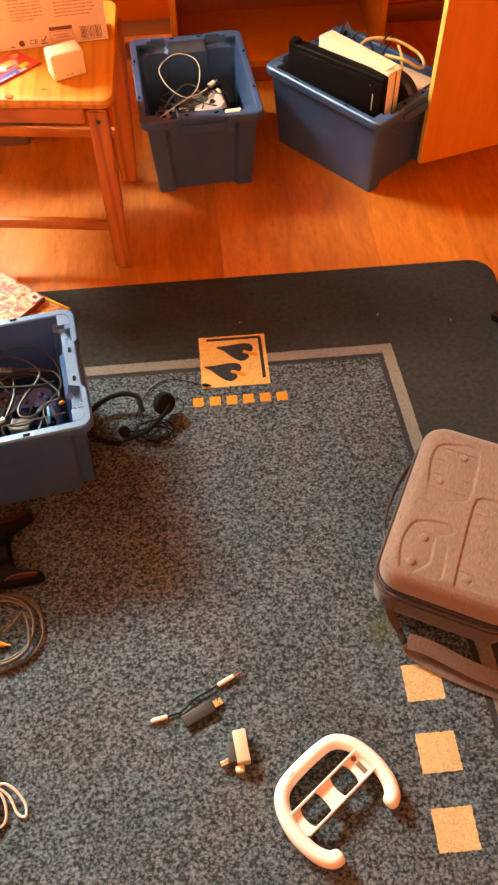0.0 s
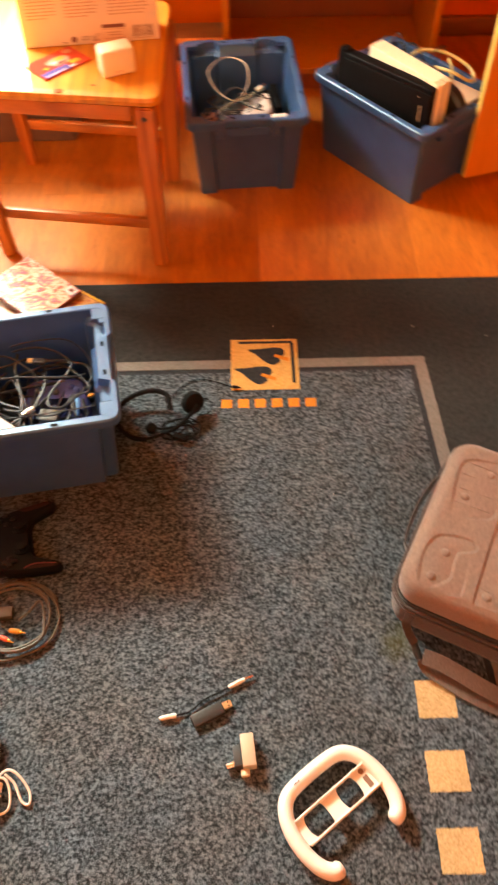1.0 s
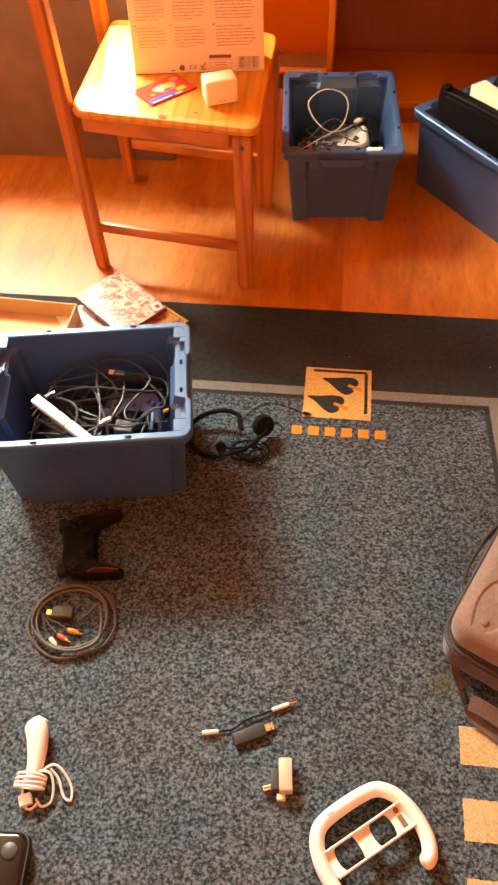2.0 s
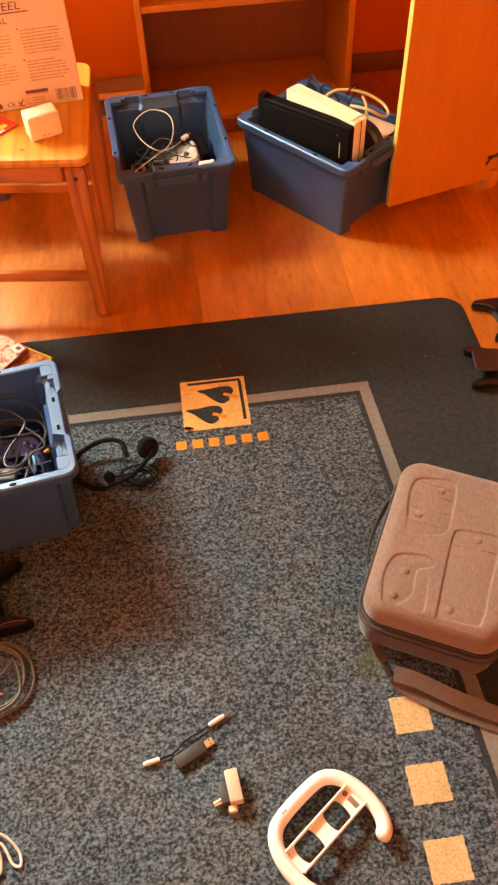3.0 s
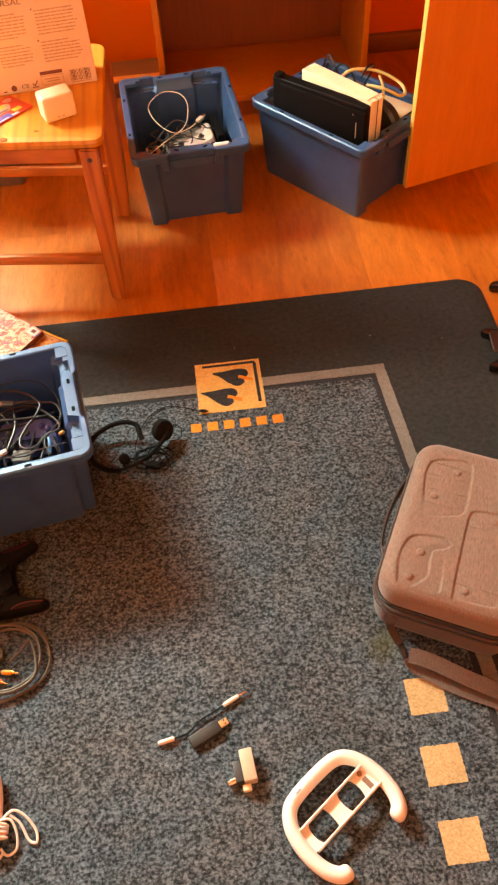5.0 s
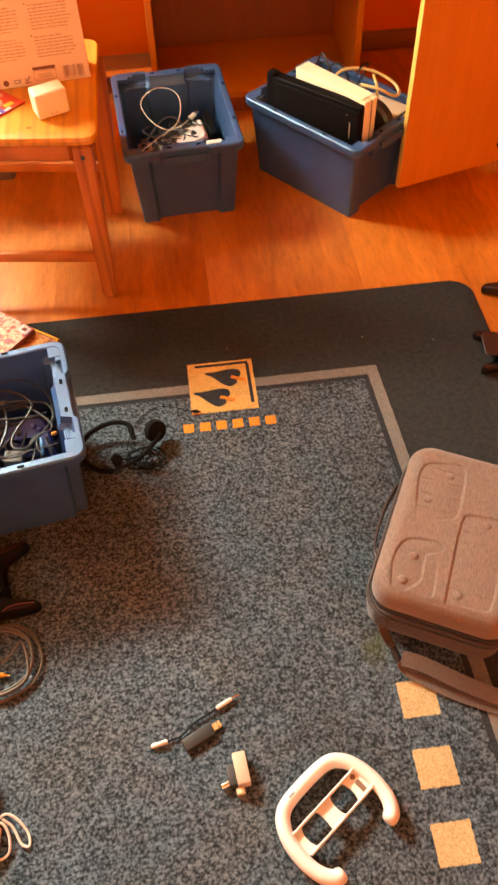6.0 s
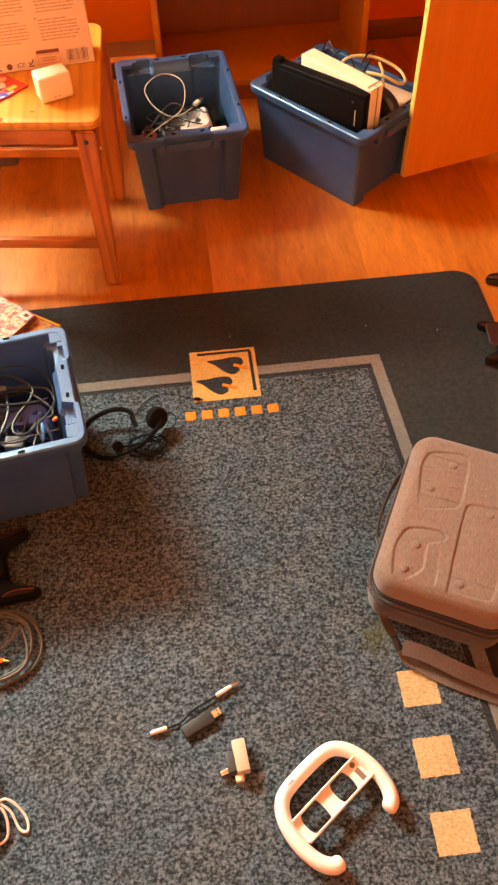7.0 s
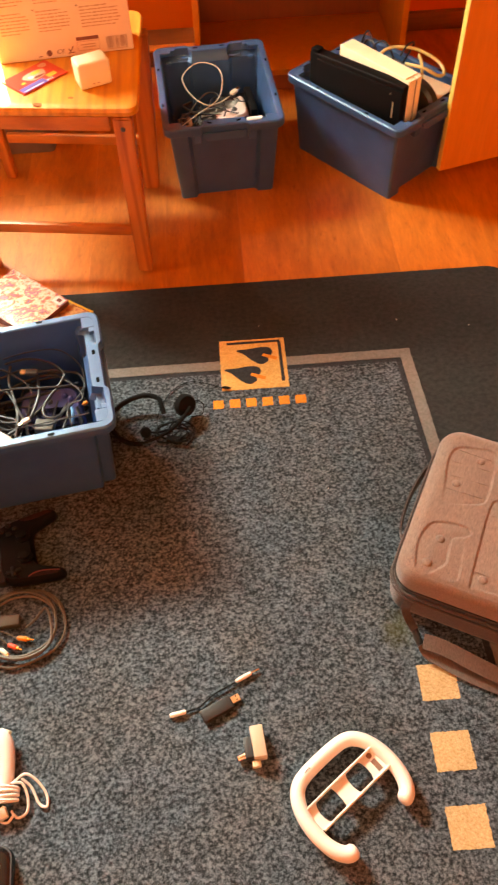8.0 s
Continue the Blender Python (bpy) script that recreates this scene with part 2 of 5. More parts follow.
def thing(name, m, label, category, group="", kind=""):
    ob = new(name)
    ob.empty_display_size = 0.05
    ob.matrix_world = m
    return tagged(ob, label, category, group, kind)


def box(bm, size, at=(0, 0, 0), bevel=0.0, seg=2, turn=None):
    """A box with rounded edges, centred on at."""
    m = Matrix.Translation(at) @ (turn if turn is not None else Matrix()) @ Matrix.Diagonal((*size, 1))
    made = bmesh.ops.create_cube(bm, size=1, matrix=m)
    if bevel:
        edges = list({e for v in made["verts"] for e in v.link_edges})
        bmesh.ops.bevel(bm, geom=edges, offset=bevel, segments=seg, affect="EDGES", profile=0.5)
    return bm


def box_bm(size, at=(0, 0, 0), bevel=0.0, seg=2, turn=None):
    return box(bmesh.new(), size, at, bevel, seg, turn)


def loft(bm, loops, cap_first=True, cap_last=True, closed=True):
    """Skins rings of equally many points, one after another."""
    rings = [[bm.verts.new(p) for p in ring] for ring in loops]
    n = len(rings[0])
    for a, b in zip(rings, rings[1:]):
        for i in range(n if closed else n - 1):
            j = (i + 1) % n
            bm.faces.new((a[i], a[j], b[j], b[i]))
    if cap_first:
        bm.faces.new(rings[0][::-1])
    if cap_last:
        bm.faces.new(rings[-1])
    return rings


def spline(ctrl, steps=8, closed=False):
    """A smooth line through the control points."""
    p = [Vector(c) for c in ctrl]
    n = len(p)
    out = []
    for i in range(n if closed else n - 1):
        if closed:
            a, b, c, d = p[i - 1], p[i], p[(i + 1) % n], p[(i + 2) % n]
        else:
            a, b, c, d = p[max(i - 1, 0)], p[i], p[i + 1], p[min(i + 2, n - 1)]
        for k in range(steps):
            t = k / steps
            out.append(0.5 * (2 * b + (c - a) * t + (2 * a - 5 * b + 4 * c - d) * t * t + (3 * b - a - 3 * c + d) * t ** 3))
    if not closed:
        out.append(p[-1])
    return out


def sweep(bm, pts, radius, seg=8, closed=False, flat=1.0, up=None):
    """A tube along a line; radius may be a list; flat squeezes it along its own up."""
    pts = [Vector(p) for p in pts]
    n = len(pts)
    rings = []
    side = None
    for i, p in enumerate(pts):
        t = (pts[(i + 1) % n] - pts[i - 1]) if closed else (pts[min(i + 1, n - 1)] - pts[max(i - 1, 0)])
        t = t.normalized() if t.length > 1e-9 else Vector((1, 0, 0))
        if up is not None:
            side = t.cross(Vector(up)).normalized()
        elif side is None:
            side = t.orthogonal().normalized()
        else:
            side = (side - side.dot(t) * t).normalized()
        over = side.cross(t)
        r = radius[i] if isinstance(radius, (list, tuple)) else radius
        rings.append([p + r * (math.cos(2 * math.pi * k / seg) * side + flat * math.sin(2 * math.pi * k / seg) * over) for k in range(seg)])
    if closed:
        loft(bm, rings + [rings[0]], False, False)
        bmesh.ops.remove_doubles(bm, verts=bm.verts[:], dist=1e-7)
    else:
        loft(bm, rings)
    return bm


def tube(pts, radius, seg=8, **more):
    return sweep(bmesh.new(), pts, radius, seg, **more)


def lathe(bm, profile, seg=24, m=None):
    """Turns (radius, height) pairs about z."""
    m = m if m is not None else Matrix()
    rings = [[m @ Vector((r * math.cos(2 * math.pi * k / seg), r * math.sin(2 * math.pi * k / seg), z)) for k in range(seg)] for r, z in profile]
    loft(bm, rings)
    return bm


def inset(poly, d):
    """A closed outline moved inwards by d (anticlockwise outlines)."""
    n, out = len(poly), []
    for i in range(n):
        a, b, c = Vector(poly[i - 1]), Vector(poly[i]), Vector(poly[(i + 1) % n])
        t = ((b - a).normalized() + (c - b).normalized())
        t = t.normalized() if t.length > 1e-9 else (c - b).normalized()
        out.append((b.x - t.y * d, b.y + t.x * d))
    return out


def pillow(bm, outline, levels, m=None):
    """Stacks an outline at (inset, height) levels into a closed, rounded body."""
    m = m if m is not None else Matrix()
    loft(bm, [[m @ Vector((x, y, z)) for x, y in inset(outline, d)] for d, z in levels])
    return bm


def rounded_rect(hx, hy, r, seg=5):
    out = []
    for cx, cy, a0 in ((hx - r, hy - r, 0), (-hx + r, hy - r, 90), (-hx + r, -hy + r, 180), (hx - r, -hy + r, 270)):
        out += [(cx + r * math.cos(radians(a0 + 90 * k / seg)), cy + r * math.sin(radians(a0 + 90 * k / seg))) for k in range(seg + 1)]
    return out


def sheet(name, x0, x1, y0, y1, z0, z1, material, parent, label="", bevel=0.0006):
    return part(name, box_bm((x1 - x0, y1 - y0, z1 - z0), ((x0 + x1) / 2, (y0 + y1) / 2, (z0 + z1) / 2), bevel, 1), material, parent, label)


def ragged(name, x0, x1, y0, y1, z0, z1, material, parent, label="", amp=0.0009, step=0.0026):
    """A woven patch whose edges wander with the pile."""
    r = random.Random(int((x0 + 3 * y0) * 1e4))
    pts = []
    for (ax, ay), (bx, by) in (((x0, y0), (x1, y0)), ((x1, y0), (x1, y1)), ((x1, y1), (x0, y1)), ((x0, y1), (x0, y0))):
        n = max(2, int(math.hypot(bx - ax, by - ay) / step))
        pts += [(ax + (bx - ax) * k / n + r.uniform(-amp, amp), ay + (by - ay) * k / n + r.uniform(-amp, amp)) for k in range(n)]
    bm = bmesh.new()
    loft(bm, [[(x, y, z) for x, y in pts] for z in (z0, z1)])
    return part(name, bm, material, parent, label, smooth=False)


# ---- the room ----
ZF = -0.004  # top of the floor boards; the rug's top lies at zero


def structure(name, bm, material, label, category):
    return tagged(mesh_object(name, bm, material, False), label, category, kind="structure")


T = 0.12
floor = structure("floor", box_bm((XE - XW + 2 * T, YN - YS + 2 * T, 0.06), ((XW + XE) / 2, (YS + YN) / 2, ZF - 0.042)), M_FLOOR, "warm orange-brown wood-effect plank floor", "floor")
structure("ceiling", box_bm((XE - XW, YN - YS, 0.1), ((XW + XE) / 2, (YS + YN) / 2, ZC + 0.05)), M_CEILING, "warm varnished pine ceiling", "ceiling")


def wall_with_holes(name, horizontal, fixed, a0, a1, holes, outward):
    """A wall of thickness T along one axis, with openings (a0, a1, z0, z1) through it, in order."""
    bm = bmesh.new()
    low = ZF - 0.07
    pieces, at0 = [], a0
    for h0, h1, z0, z1 in holes:
        pieces += [(at0, h0, low, ZC), (h0, h1, low, z0), (h0, h1, z1, ZC)]
        at0 = h1
    for p0, p1, q0, q1 in pieces + [(at0, a1, low, ZC)]:
        size, at = (p1 - p0, T, q1 - q0), ((p0 + p1) / 2, fixed + outward * T / 2, (q0 + q1) / 2)
        if not horizontal:
            size, at = (size[1], size[0], size[2]), (at[1], at[0], at[2])
        box(bm, size, at)
    bmesh.ops.remove_doubles(bm, verts=bm.verts[:], dist=1e-5)
    return structure(name, bm, M_WALL, "bright orange painted wall", "wall")


wall_with_holes("wall_north", True, YN, XW - T, XE + T, [WIN_BACK, WIN_SLIM], 1)
wall_with_holes("wall_west", False, XW, YS, YN, [WIN_LEFT], -1)
wall_with_holes("wall_south", True, YS, XW - T, XE + T, [WIN_SOUTH], -1)
structure("wall_east", box_bm((T, YN - YS, ZC - ZF + 0.07), (XE + T / 2, (YS + YN) / 2, (ZC + ZF - 0.07) / 2)), M_WALL, "bright orange painted wall", "wall")


def window_frame(name, horizontal, fixed, hole, outward):
    h0, h1, z0, z1 = hole
    bm = bmesh.new()
    w = 0.05
    for p0, p1, q0, q1 in ((h0, h0 + w, z0, z1), (h1 - w, h1, z0, z1), (h0 + w, h1 - w, z0, z0 + w), (h0 + w, h1 - w, z1 - w, z1)):
        size, at = (p1 - p0, 0.05, q1 - q0), ((p0 + p1) / 2, fixed + outward * 0.09, (q0 + q1) / 2)
        if not horizontal:
            size, at = (size[1], size[0], size[2]), (at[1], at[0], at[2])
        box(bm, size, at)
    return structure(name, bm, M_CEIL, "white frame around an unseen window opening", "window")


window_frame("window_1", True, YN, WIN_BACK, 1)
# west and south openings are unseen, added around the fill lamps
window_frame("window_2", False, XW, WIN_LEFT, -1)
window_frame("window_3", True, YS, WIN_SOUTH, -1)
# unseen sun blocker, added so the broad window passes only sky light
structure("eaves", box_bm((1.61, 1.0, 0.08), (-2.265, YN + T + 0.505, 2.42), 0.01, 1), M_CEILING, "added unseen board keeping sun out of the broad north window", "eaves")

CAB_X0, CAB_X1, CAB_Y = -0.440, 0.186, 1.12
LEDGE_Y = 1.302  # front of the low ledge that runs along the wall west of the cabinet
bm = bmesh.new()
box(bm, (XE - CAB_X1 - 0.003, 0.022, 0.058), ((CAB_X1 + 0.003 + XE) / 2, YN - 0.0115, ZF + 0.029), 0.003, 2)
box(bm, (CAB_X0 - 0.003 - XW, YN - LEDGE_Y - 0.0005, 0.050), ((XW + CAB_X0 - 0.003) / 2, (LEDGE_Y + YN) / 2, ZF + 0.025), 0.003, 2)
skirt = tagged(mesh_object("baseboard", bm, M_SKIRT), "dark-stained wooden skirting and low ledge along the orange wall", "baseboard", kind="structure")
part("edge_trim", box_bm((CAB_X0 - 0.004 - XW, 0.034, 0.008), ((XW + CAB_X0 - 0.004) / 2, LEDGE_Y + 0.013, ZF + 0.0545), 0.002, 2), M_BEECH, skirt, "pale wooden edge trim")

# ---- rug ----
rug = thing("rug", pose(0, 0, 0), "dark navy rug with mottled grey centre and cream square motifs", "rug")
RX0, RX1, RY0, RY1 = -1.75, 0.290, -1.95, 0.257
bm = bmesh.new()
outline = [(x + (RX0 + RX1) / 2, y + (RY0 + RY1) / 2) for x, y in rounded_rect((RX1 - RX0) / 2, (RY1 - RY0) / 2, 0.055, 8)]
pillow(bm, outline, [(0.001, ZF + 0.0003), (0.0, ZF + 0.0015), (0.0, -0.0012), (0.0025, 0.0)])
part("base_layer", bm, M_NAVY, rug, "near-black navy pile band with rounded corners")
FX0, FY0 = -1.46, -1.69
W1, W2 = 0.025, 0.037  # border strip, then dark line
ZT = 0.002
SPLAY = 0.046  # the eastern border runs out of square towards the south


def splay(ob):
    for v in ob.data.vertices:
        if v.co.x > -0.1:
            v.co.x -= SPLAY * v.co.y


field = sheet("mottled_field", FX0 + W2, -W2, FY0 + W2, -W2, -0.001, ZT, M_FIELD, rug, "mottled blue-grey and charcoal pile field")
splay(field)
for k, (x0, x1, y0, y1) in enumerate(((FX0, 0, -W1, 0), (FX0, 0, FY0, FY0 + W1), (-W1, 0, FY0 + W1, -W1), (FX0, FX0 + W1, FY0 + W1, -W1))):
    strip = ragged("border_strip", x0, x1, y0, y1, -0.001, ZT + 0.0002, M_GREY, rug, "plain grey border strip")
    if k in (1, 2):
        splay(strip)
for k, (x0, x1, y0, y1) in enumerate(((FX0 + W1, -W1, -W2, -W1), (FX0 + W1, -W1, FY0 + W1, FY0 + W2), (-W2, -W1, FY0 + W2, -W2), (FX0 + W1, FX0 + W2, FY0 + W2, -W2))):
    strip = sheet("border_line", x0, x1, y0, y1, -0.001, ZT - 0.0008, M_LINE, rug, "thin dark line inside the border")
    if k in (1, 2):
        splay(strip)
for y in (-0.732, -0.845, -0.957):
    ragged("cream_square", -0.1275, -0.0645, y - 0.061, y, ZT - 0.001, ZT + 0.0008, M_TAN, rug, "cream pile square")
for k in range(6):
    x = -0.449 + 0.0356 * k
    ragged("orange_square", x, x + 0.0225, -0.137, -0.114, ZT - 0.001, ZT + 0.0008, M_ORANGE, rug, "small orange pile square")
LX0, LX1, LY0, LY1 = -0.428, -0.280, -0.088, 0.060
motif = ragged("motif_square", LX0, LX1, LY0, LY1, -0.001, ZT + 0.0008, M_YELLOW, rug, "golden square with dark leaf shapes")
zt = ZT + 0.0016
part("motif_bar", box_bm((0.121, 0.0065, 0.003), (-0.3505, 0.0505, zt - 0.0015)), M_LINE, motif, "dark bar")
part("motif_bar", box_bm((0.0075, 0.118, 0.003), (-0.2915, -0.0118, zt - 0.0015)), M_LINE, motif, "dark bar")


def leaf_shape(cx, cy):
    """A dark leaf, pointed to the left, with a small orange stem."""
    ctrl = [(-0.046, 0.017, 0), (-0.020, 0.019, 0), (0.010, 0.023, 0), (0.030, 0.019, 0), (0.035, 0.004, 0), (0.024, -0.010, 0), (0.024, -0.020, 0), (0.008, -0.029, 0), (-0.010, -0.018, 0), (-0.030, 0.004, 0)]
    line = [(cx + p.x, cy + p.y) for p in spline(ctrl, 5, True)]
    bm = bmesh.new()
    pillow(bm, line[::-1], [(0, zt - 0.003), (0, zt)])
    part("motif_leaf", bm, M_LINE, motif, "dark leaf shape", smooth=False)
    part("motif_stem", box_bm((0.034, 0.008, 0.003), (cx + 0.028, cy - 0.008, zt - 0.0008), 0, 1, pose(0, 0, 0, 0, 0, -24)), M_ORANGE, motif, "orange stem")


leaf_shape(-0.344, 0.011)
leaf_shape(-0.374, -0.045)

M_LINT = mat("white_lint", (0.8, 0.76, 0.7), 0.9)
for x, y, a in ((-0.331, 0.103, 10), (-0.012, 0.094, 20), (-0.188, -0.590, 85), (0.150, 0.060, 45), (-0.230, -0.360, 60)):
    part("lint_speck", box_bm((0.0026, 0.0008, 0.0006), (x, y, (ZT if x < -0.037 and y < -0.037 else 0.0) + 0.0006), 0, 1, pose(0, 0, 0, 0, 0, a)), M_LINT, rug, "white lint speck")

# ---- cabinet against the north wall, its door open ----
cabinet = thing("cabinet", pose(0, 0, ZF), "open beech-effect cabinet standing against the orange wall", "cabinet")
CB, CZ = YN - 0.004, 1.9
for name, x0, x1 in (("side_panel", CAB_X0, CAB_X0 + 0.018), ("side_panel", CAB_X1 - 0.018, CAB_X1)):
    part(name, box_bm((x1 - x0, CB - CAB_Y, CZ), ((x0 + x1) / 2, (CAB_Y + CB) / 2, CZ / 2), 0.0015, 1), M_CAB, cabinet)
IX0, IX1 = CAB_X0 + 0.0185, CAB_X1 - 0.0185
for name, z in (("bottom_board", 0.056), ("shelf", 0.388), ("top_board", CZ - 0.01)):
    part(name, box_bm((IX1 - IX0, CB - CAB_Y - 0.008, 0.018), ((IX0 + IX1) / 2, (CAB_Y + CB) / 2 - 0.003, z), 0.0015, 1), M_CAB, cabinet)
part("plinth", box_bm((IX1 - IX0, 0.016, 0.046), ((IX0 + IX1) / 2, CAB_Y + 0.012, 0.0235), 0.001, 1), M_BACKPANEL, cabinet, "dark recessed plinth")
part("back_panel", box_bm((IX1 - IX0, 0.004, CZ - 0.07), ((IX0 + IX1) / 2, CB - 0.0025, CZ / 2 + 0.03)), M_BACKPANEL, cabinet, "dark brown hardboard back")

door = thing("wood_panel", pose(0.196, 0.612, ZF + 0.03, 0, 0, 15.5), "tall beech-effect furniture panel with a pale edge band", "furniture panel")
DW, DH, DT = 0.44, 1.35, 0.017
part("panel", box_bm((DW, DT, DH), (DW / 2, DT / 2, DH / 2), 0.0008, 1), M_BEECH, door)
part("edge_band", box_bm((0.0015, DT - 0.001, DH - 0.002), (-0.0008, DT / 2, DH / 2)), M_EDGE, door, "pale yellow edge band")


bm = bmesh.new()
lathe(bm, [(0.014, -0.0295), (0.016, -0.024), (0.020, 0.0), (0.024, 0.022), (0.022, 0.030)], 18, pose(0.335, 0.004, 0))
part("foot", bm, M_BEECH, door, "turned wooden foot")
M_HINGE = mat("brown_metal", (0.13, 0.055, 0.022), 0.5, 0.4)
part("hinge_plate", box_bm((0.034, 0.003, 0.010), (0.318, -0.0016, 0.072), 0.001, 1), M_HINGE, door, "brown metal hinge plate")
part("hinge_arm", tube(spline([(0.300, -0.003, 0.052), (0.302, -0.006, 0.064), (0.312, -0.008, 0.074), (0.330, -0.006, 0.078), (0.345, -0.003, 0.070)], 6), 0.0032, 8), M_HINGE, door, "brown metal hinge arm")


# ---- blue storage crates ----
CL, CWD, CH = 0.200, 0.150, 0.222  # half length, half width, height


def crate_outline(hx, hy, r, notch, span=0.72, seg=4, step=0.0, run=0.046):
    """Crate plan: the short ends are drawn in by notch between their corner columns, which stand back by step from the long sides."""
    pts = []
    for sx, sy, a0 in ((1, 1, 0), (-1, 1, 90), (-1, -1, 180), (1, -1, 270)):
        cx, cy = sx * (hx - r), sy * (hy - step - r)
        corner = [(cx + r * math.cos(radians(a0 + 90 * k / seg)), cy + r * math.sin(radians(a0 + 90 * k / seg))) for k in range(seg + 1)]
        inner, outer = hy * span, hy * (span + 0.06)
        end = [(sx * hx, sy * outer), (sx * (hx - notch), sy * inner)]
        side = [(sx * (hx - run), sy * (hy - step)), (sx * (hx - run - 0.004), sy * hy)]
        pts += (end[::-1] + corner + side) if sx * sy > 0 else (side[::-1] + corner + end)
    return pts


def build_crate(m, label, step=0.0):
    crate = thing("storage_crate", m, label, "storage crate", "blue storage crates")
    bm = bmesh.new()
    NR, RI = 0.007, 0.010 if step else 0.018

    def ring(hx, hy, r, n, z, span=0.72, step=0.0, run=0.024):
        return [(x, y, z) for x, y in crate_outline(hx, hy, r, n, span, 4, step, run)]

    NO, NI = 0.014, 0.020  # how far the ends are drawn in, outside and inside
    loft(bm, [
        ring(CL - 0.034, CWD - 0.032, 0.006, NO, 0.003, 0.62, step), ring(CL - 0.031, CWD - 0.029, 0.007, NO, 0.0, 0.62, step), ring(CL - 0.030, CWD - 0.028, 0.007, NO, 0.004, 0.62, step),
        ring(CL - 0.016, CWD - 0.014, 0.008, NO, CH - 0.024, 0.62, step), ring(CL - 0.015, CWD - 0.013, 0.008, NO, CH - 0.022, 0.62, step),
        ring(CL - 0.002, CWD - 0.002, 0.021, NR, CH - 0.022, 0.36), ring(CL, CWD, 0.022, NR, CH - 0.018, 0.36), ring(CL, CWD, 0.022, NR, CH - 0.003, 0.36), ring(CL - 0.003, CWD - 0.003, 0.020, NR, CH, 0.36),
        ring(CL - 0.011, CWD - 0.014, 0.016, NI, CH, 0.36), ring(CL - 0.013, CWD - 0.017, 0.015, NI, CH - 0.002, 0.36),
        ring(CL - 0.016, CWD - 0.0175, 0.014, NI, CH - 0.019, 0.36),
        ring(CL - 0.034, CWD - 0.019, RI, 0.009, CH - 0.029, 0.40, step, 0.013),
        ring(CL - 0.049, CWD - 0.033, RI, 0.009, 0.006, 0.40, step, 0.013), ring(CL - 0.052, CWD - 0.036, RI, 0.009, 0.0045, 0.40, step, 0.013),
    ], True, True)
    part("body", bm, M_BLUE, crate, angle=28)
    for sx in (1, -1):
        # hand grip: a lip that hangs from the rim
        bm = bmesh.new()
        grip = [(0.054, 0), (0.052, -0.010), (0.046, -0.017), (0.040, -0.020), (-0.040, -0.020), (-0.046, -0.017), (-0.052, -0.010), (-0.054, 0)]
        loft(bm, [[(sx * x, y, CH - 0.018 + z) for y, z in grip] for x in (CL - 0.022, CL - 0.007, CL - 0.002, CL - 0.001)])
        part("hand_grip", bm, M_BLUE, crate, angle=20)
        for sy in (1, -1):
            if not step:
                part("corner_ledge", box_bm((0.012, 0.012, 0.008), (sx * (CL - 0.038), sy * (CWD - 0.038), CH - 0.0280), 0.002, 1), M_BLUE, crate)
            part("bracket", box_bm((0.022, 0.020, 0.026), (sx * (CL - 0.0185), sy * 0.068, CH - 0.0355), 0.002, 1), M_BLUE, crate)
            for y0, y1, w in ((0.093, 0.1055, 0.012), (0.105, 0.1345, 0.024)):
                part("rim_tooth", box_bm((w, y1 - y0, 0.010), (sx * (CL - 0.0105 - w / 2), sy * (y0 + y1) / 2, CH - 0.0056), 0.0012, 1), M_BLUE, crate)
            part("rim_slot", pillow(bmesh.new(), rounded_rect(0.0031, 0.0064, 0.0026, 4), [(0, -0.001), (0, 0.0005)], pose(sx * (CL - 0.0195), sy * 0.036, CH, 0, 0, 0 if sx > 0 else -sy * 28)), M_DARKHOLE, crate, "dark piece painted as the shade in a slot")
    for sy in (1, -1):
        for x in (-0.085, 0.085):
            part("rim_slot", pillow(bmesh.new(), rounded_rect(0.0064, 0.0029, 0.0024, 4), [(0, -0.001), (0, 0.0005)], pose(x, sy * (CWD - 0.0075), CH)), M_DARKHOLE, crate, "dark piece painted as the shade in a slot")
    return crate


POSE_A = pose(-0.837, -0.2205, ZT, 0, 0, 9.3)
POSE_B = pose(-0.388, 0.785, ZF, 0, 0, 93.8)
POSE_C = pose(0.037, 0.753, ZF, 0, 0, -51.3)
build_crate(POSE_A, "blue plastic crate full of tangled cables on the rug", 0.013)
build_crate(POSE_B @ pose(0.006, 0.001, 0) @ Matrix.Diagonal((1.032, 1.02, 1.0, 1.0)), "blue plastic crate holding a white controller and cables")
build_crate(POSE_C, "blue plastic crate packed with game consoles beside the door")

# ---- pine chair ----
chair = thing("chair", pose(-0.775, 0.5, ZF, 0, 0, 0), "orange-lacquered pine chair with a solid plank seat", "chair")
SZ = 0.444
bm = bmesh.new()
seat_line = [(x + (0.012 if x > 0 else 0.0), y) for x, y in rounded_rect(0.205, 0.214, 0.03, 5)]
pillow(bm, seat_line, [(0.010, SZ - 0.024), (0.002, SZ - 0.019), (0.0, SZ - 0.010), (0.003, SZ - 0.003), (0.010, SZ)])
part("seat", bm, M_PINE, chair, "pine plank seat with dark knots", pose(0, 0.024, 0, 0, 0, 0.8))


M_KNOT = mat("dark_knot", (0.30, 0.095, 0.018), 0.6, Specular_IOR_Level=0.2)
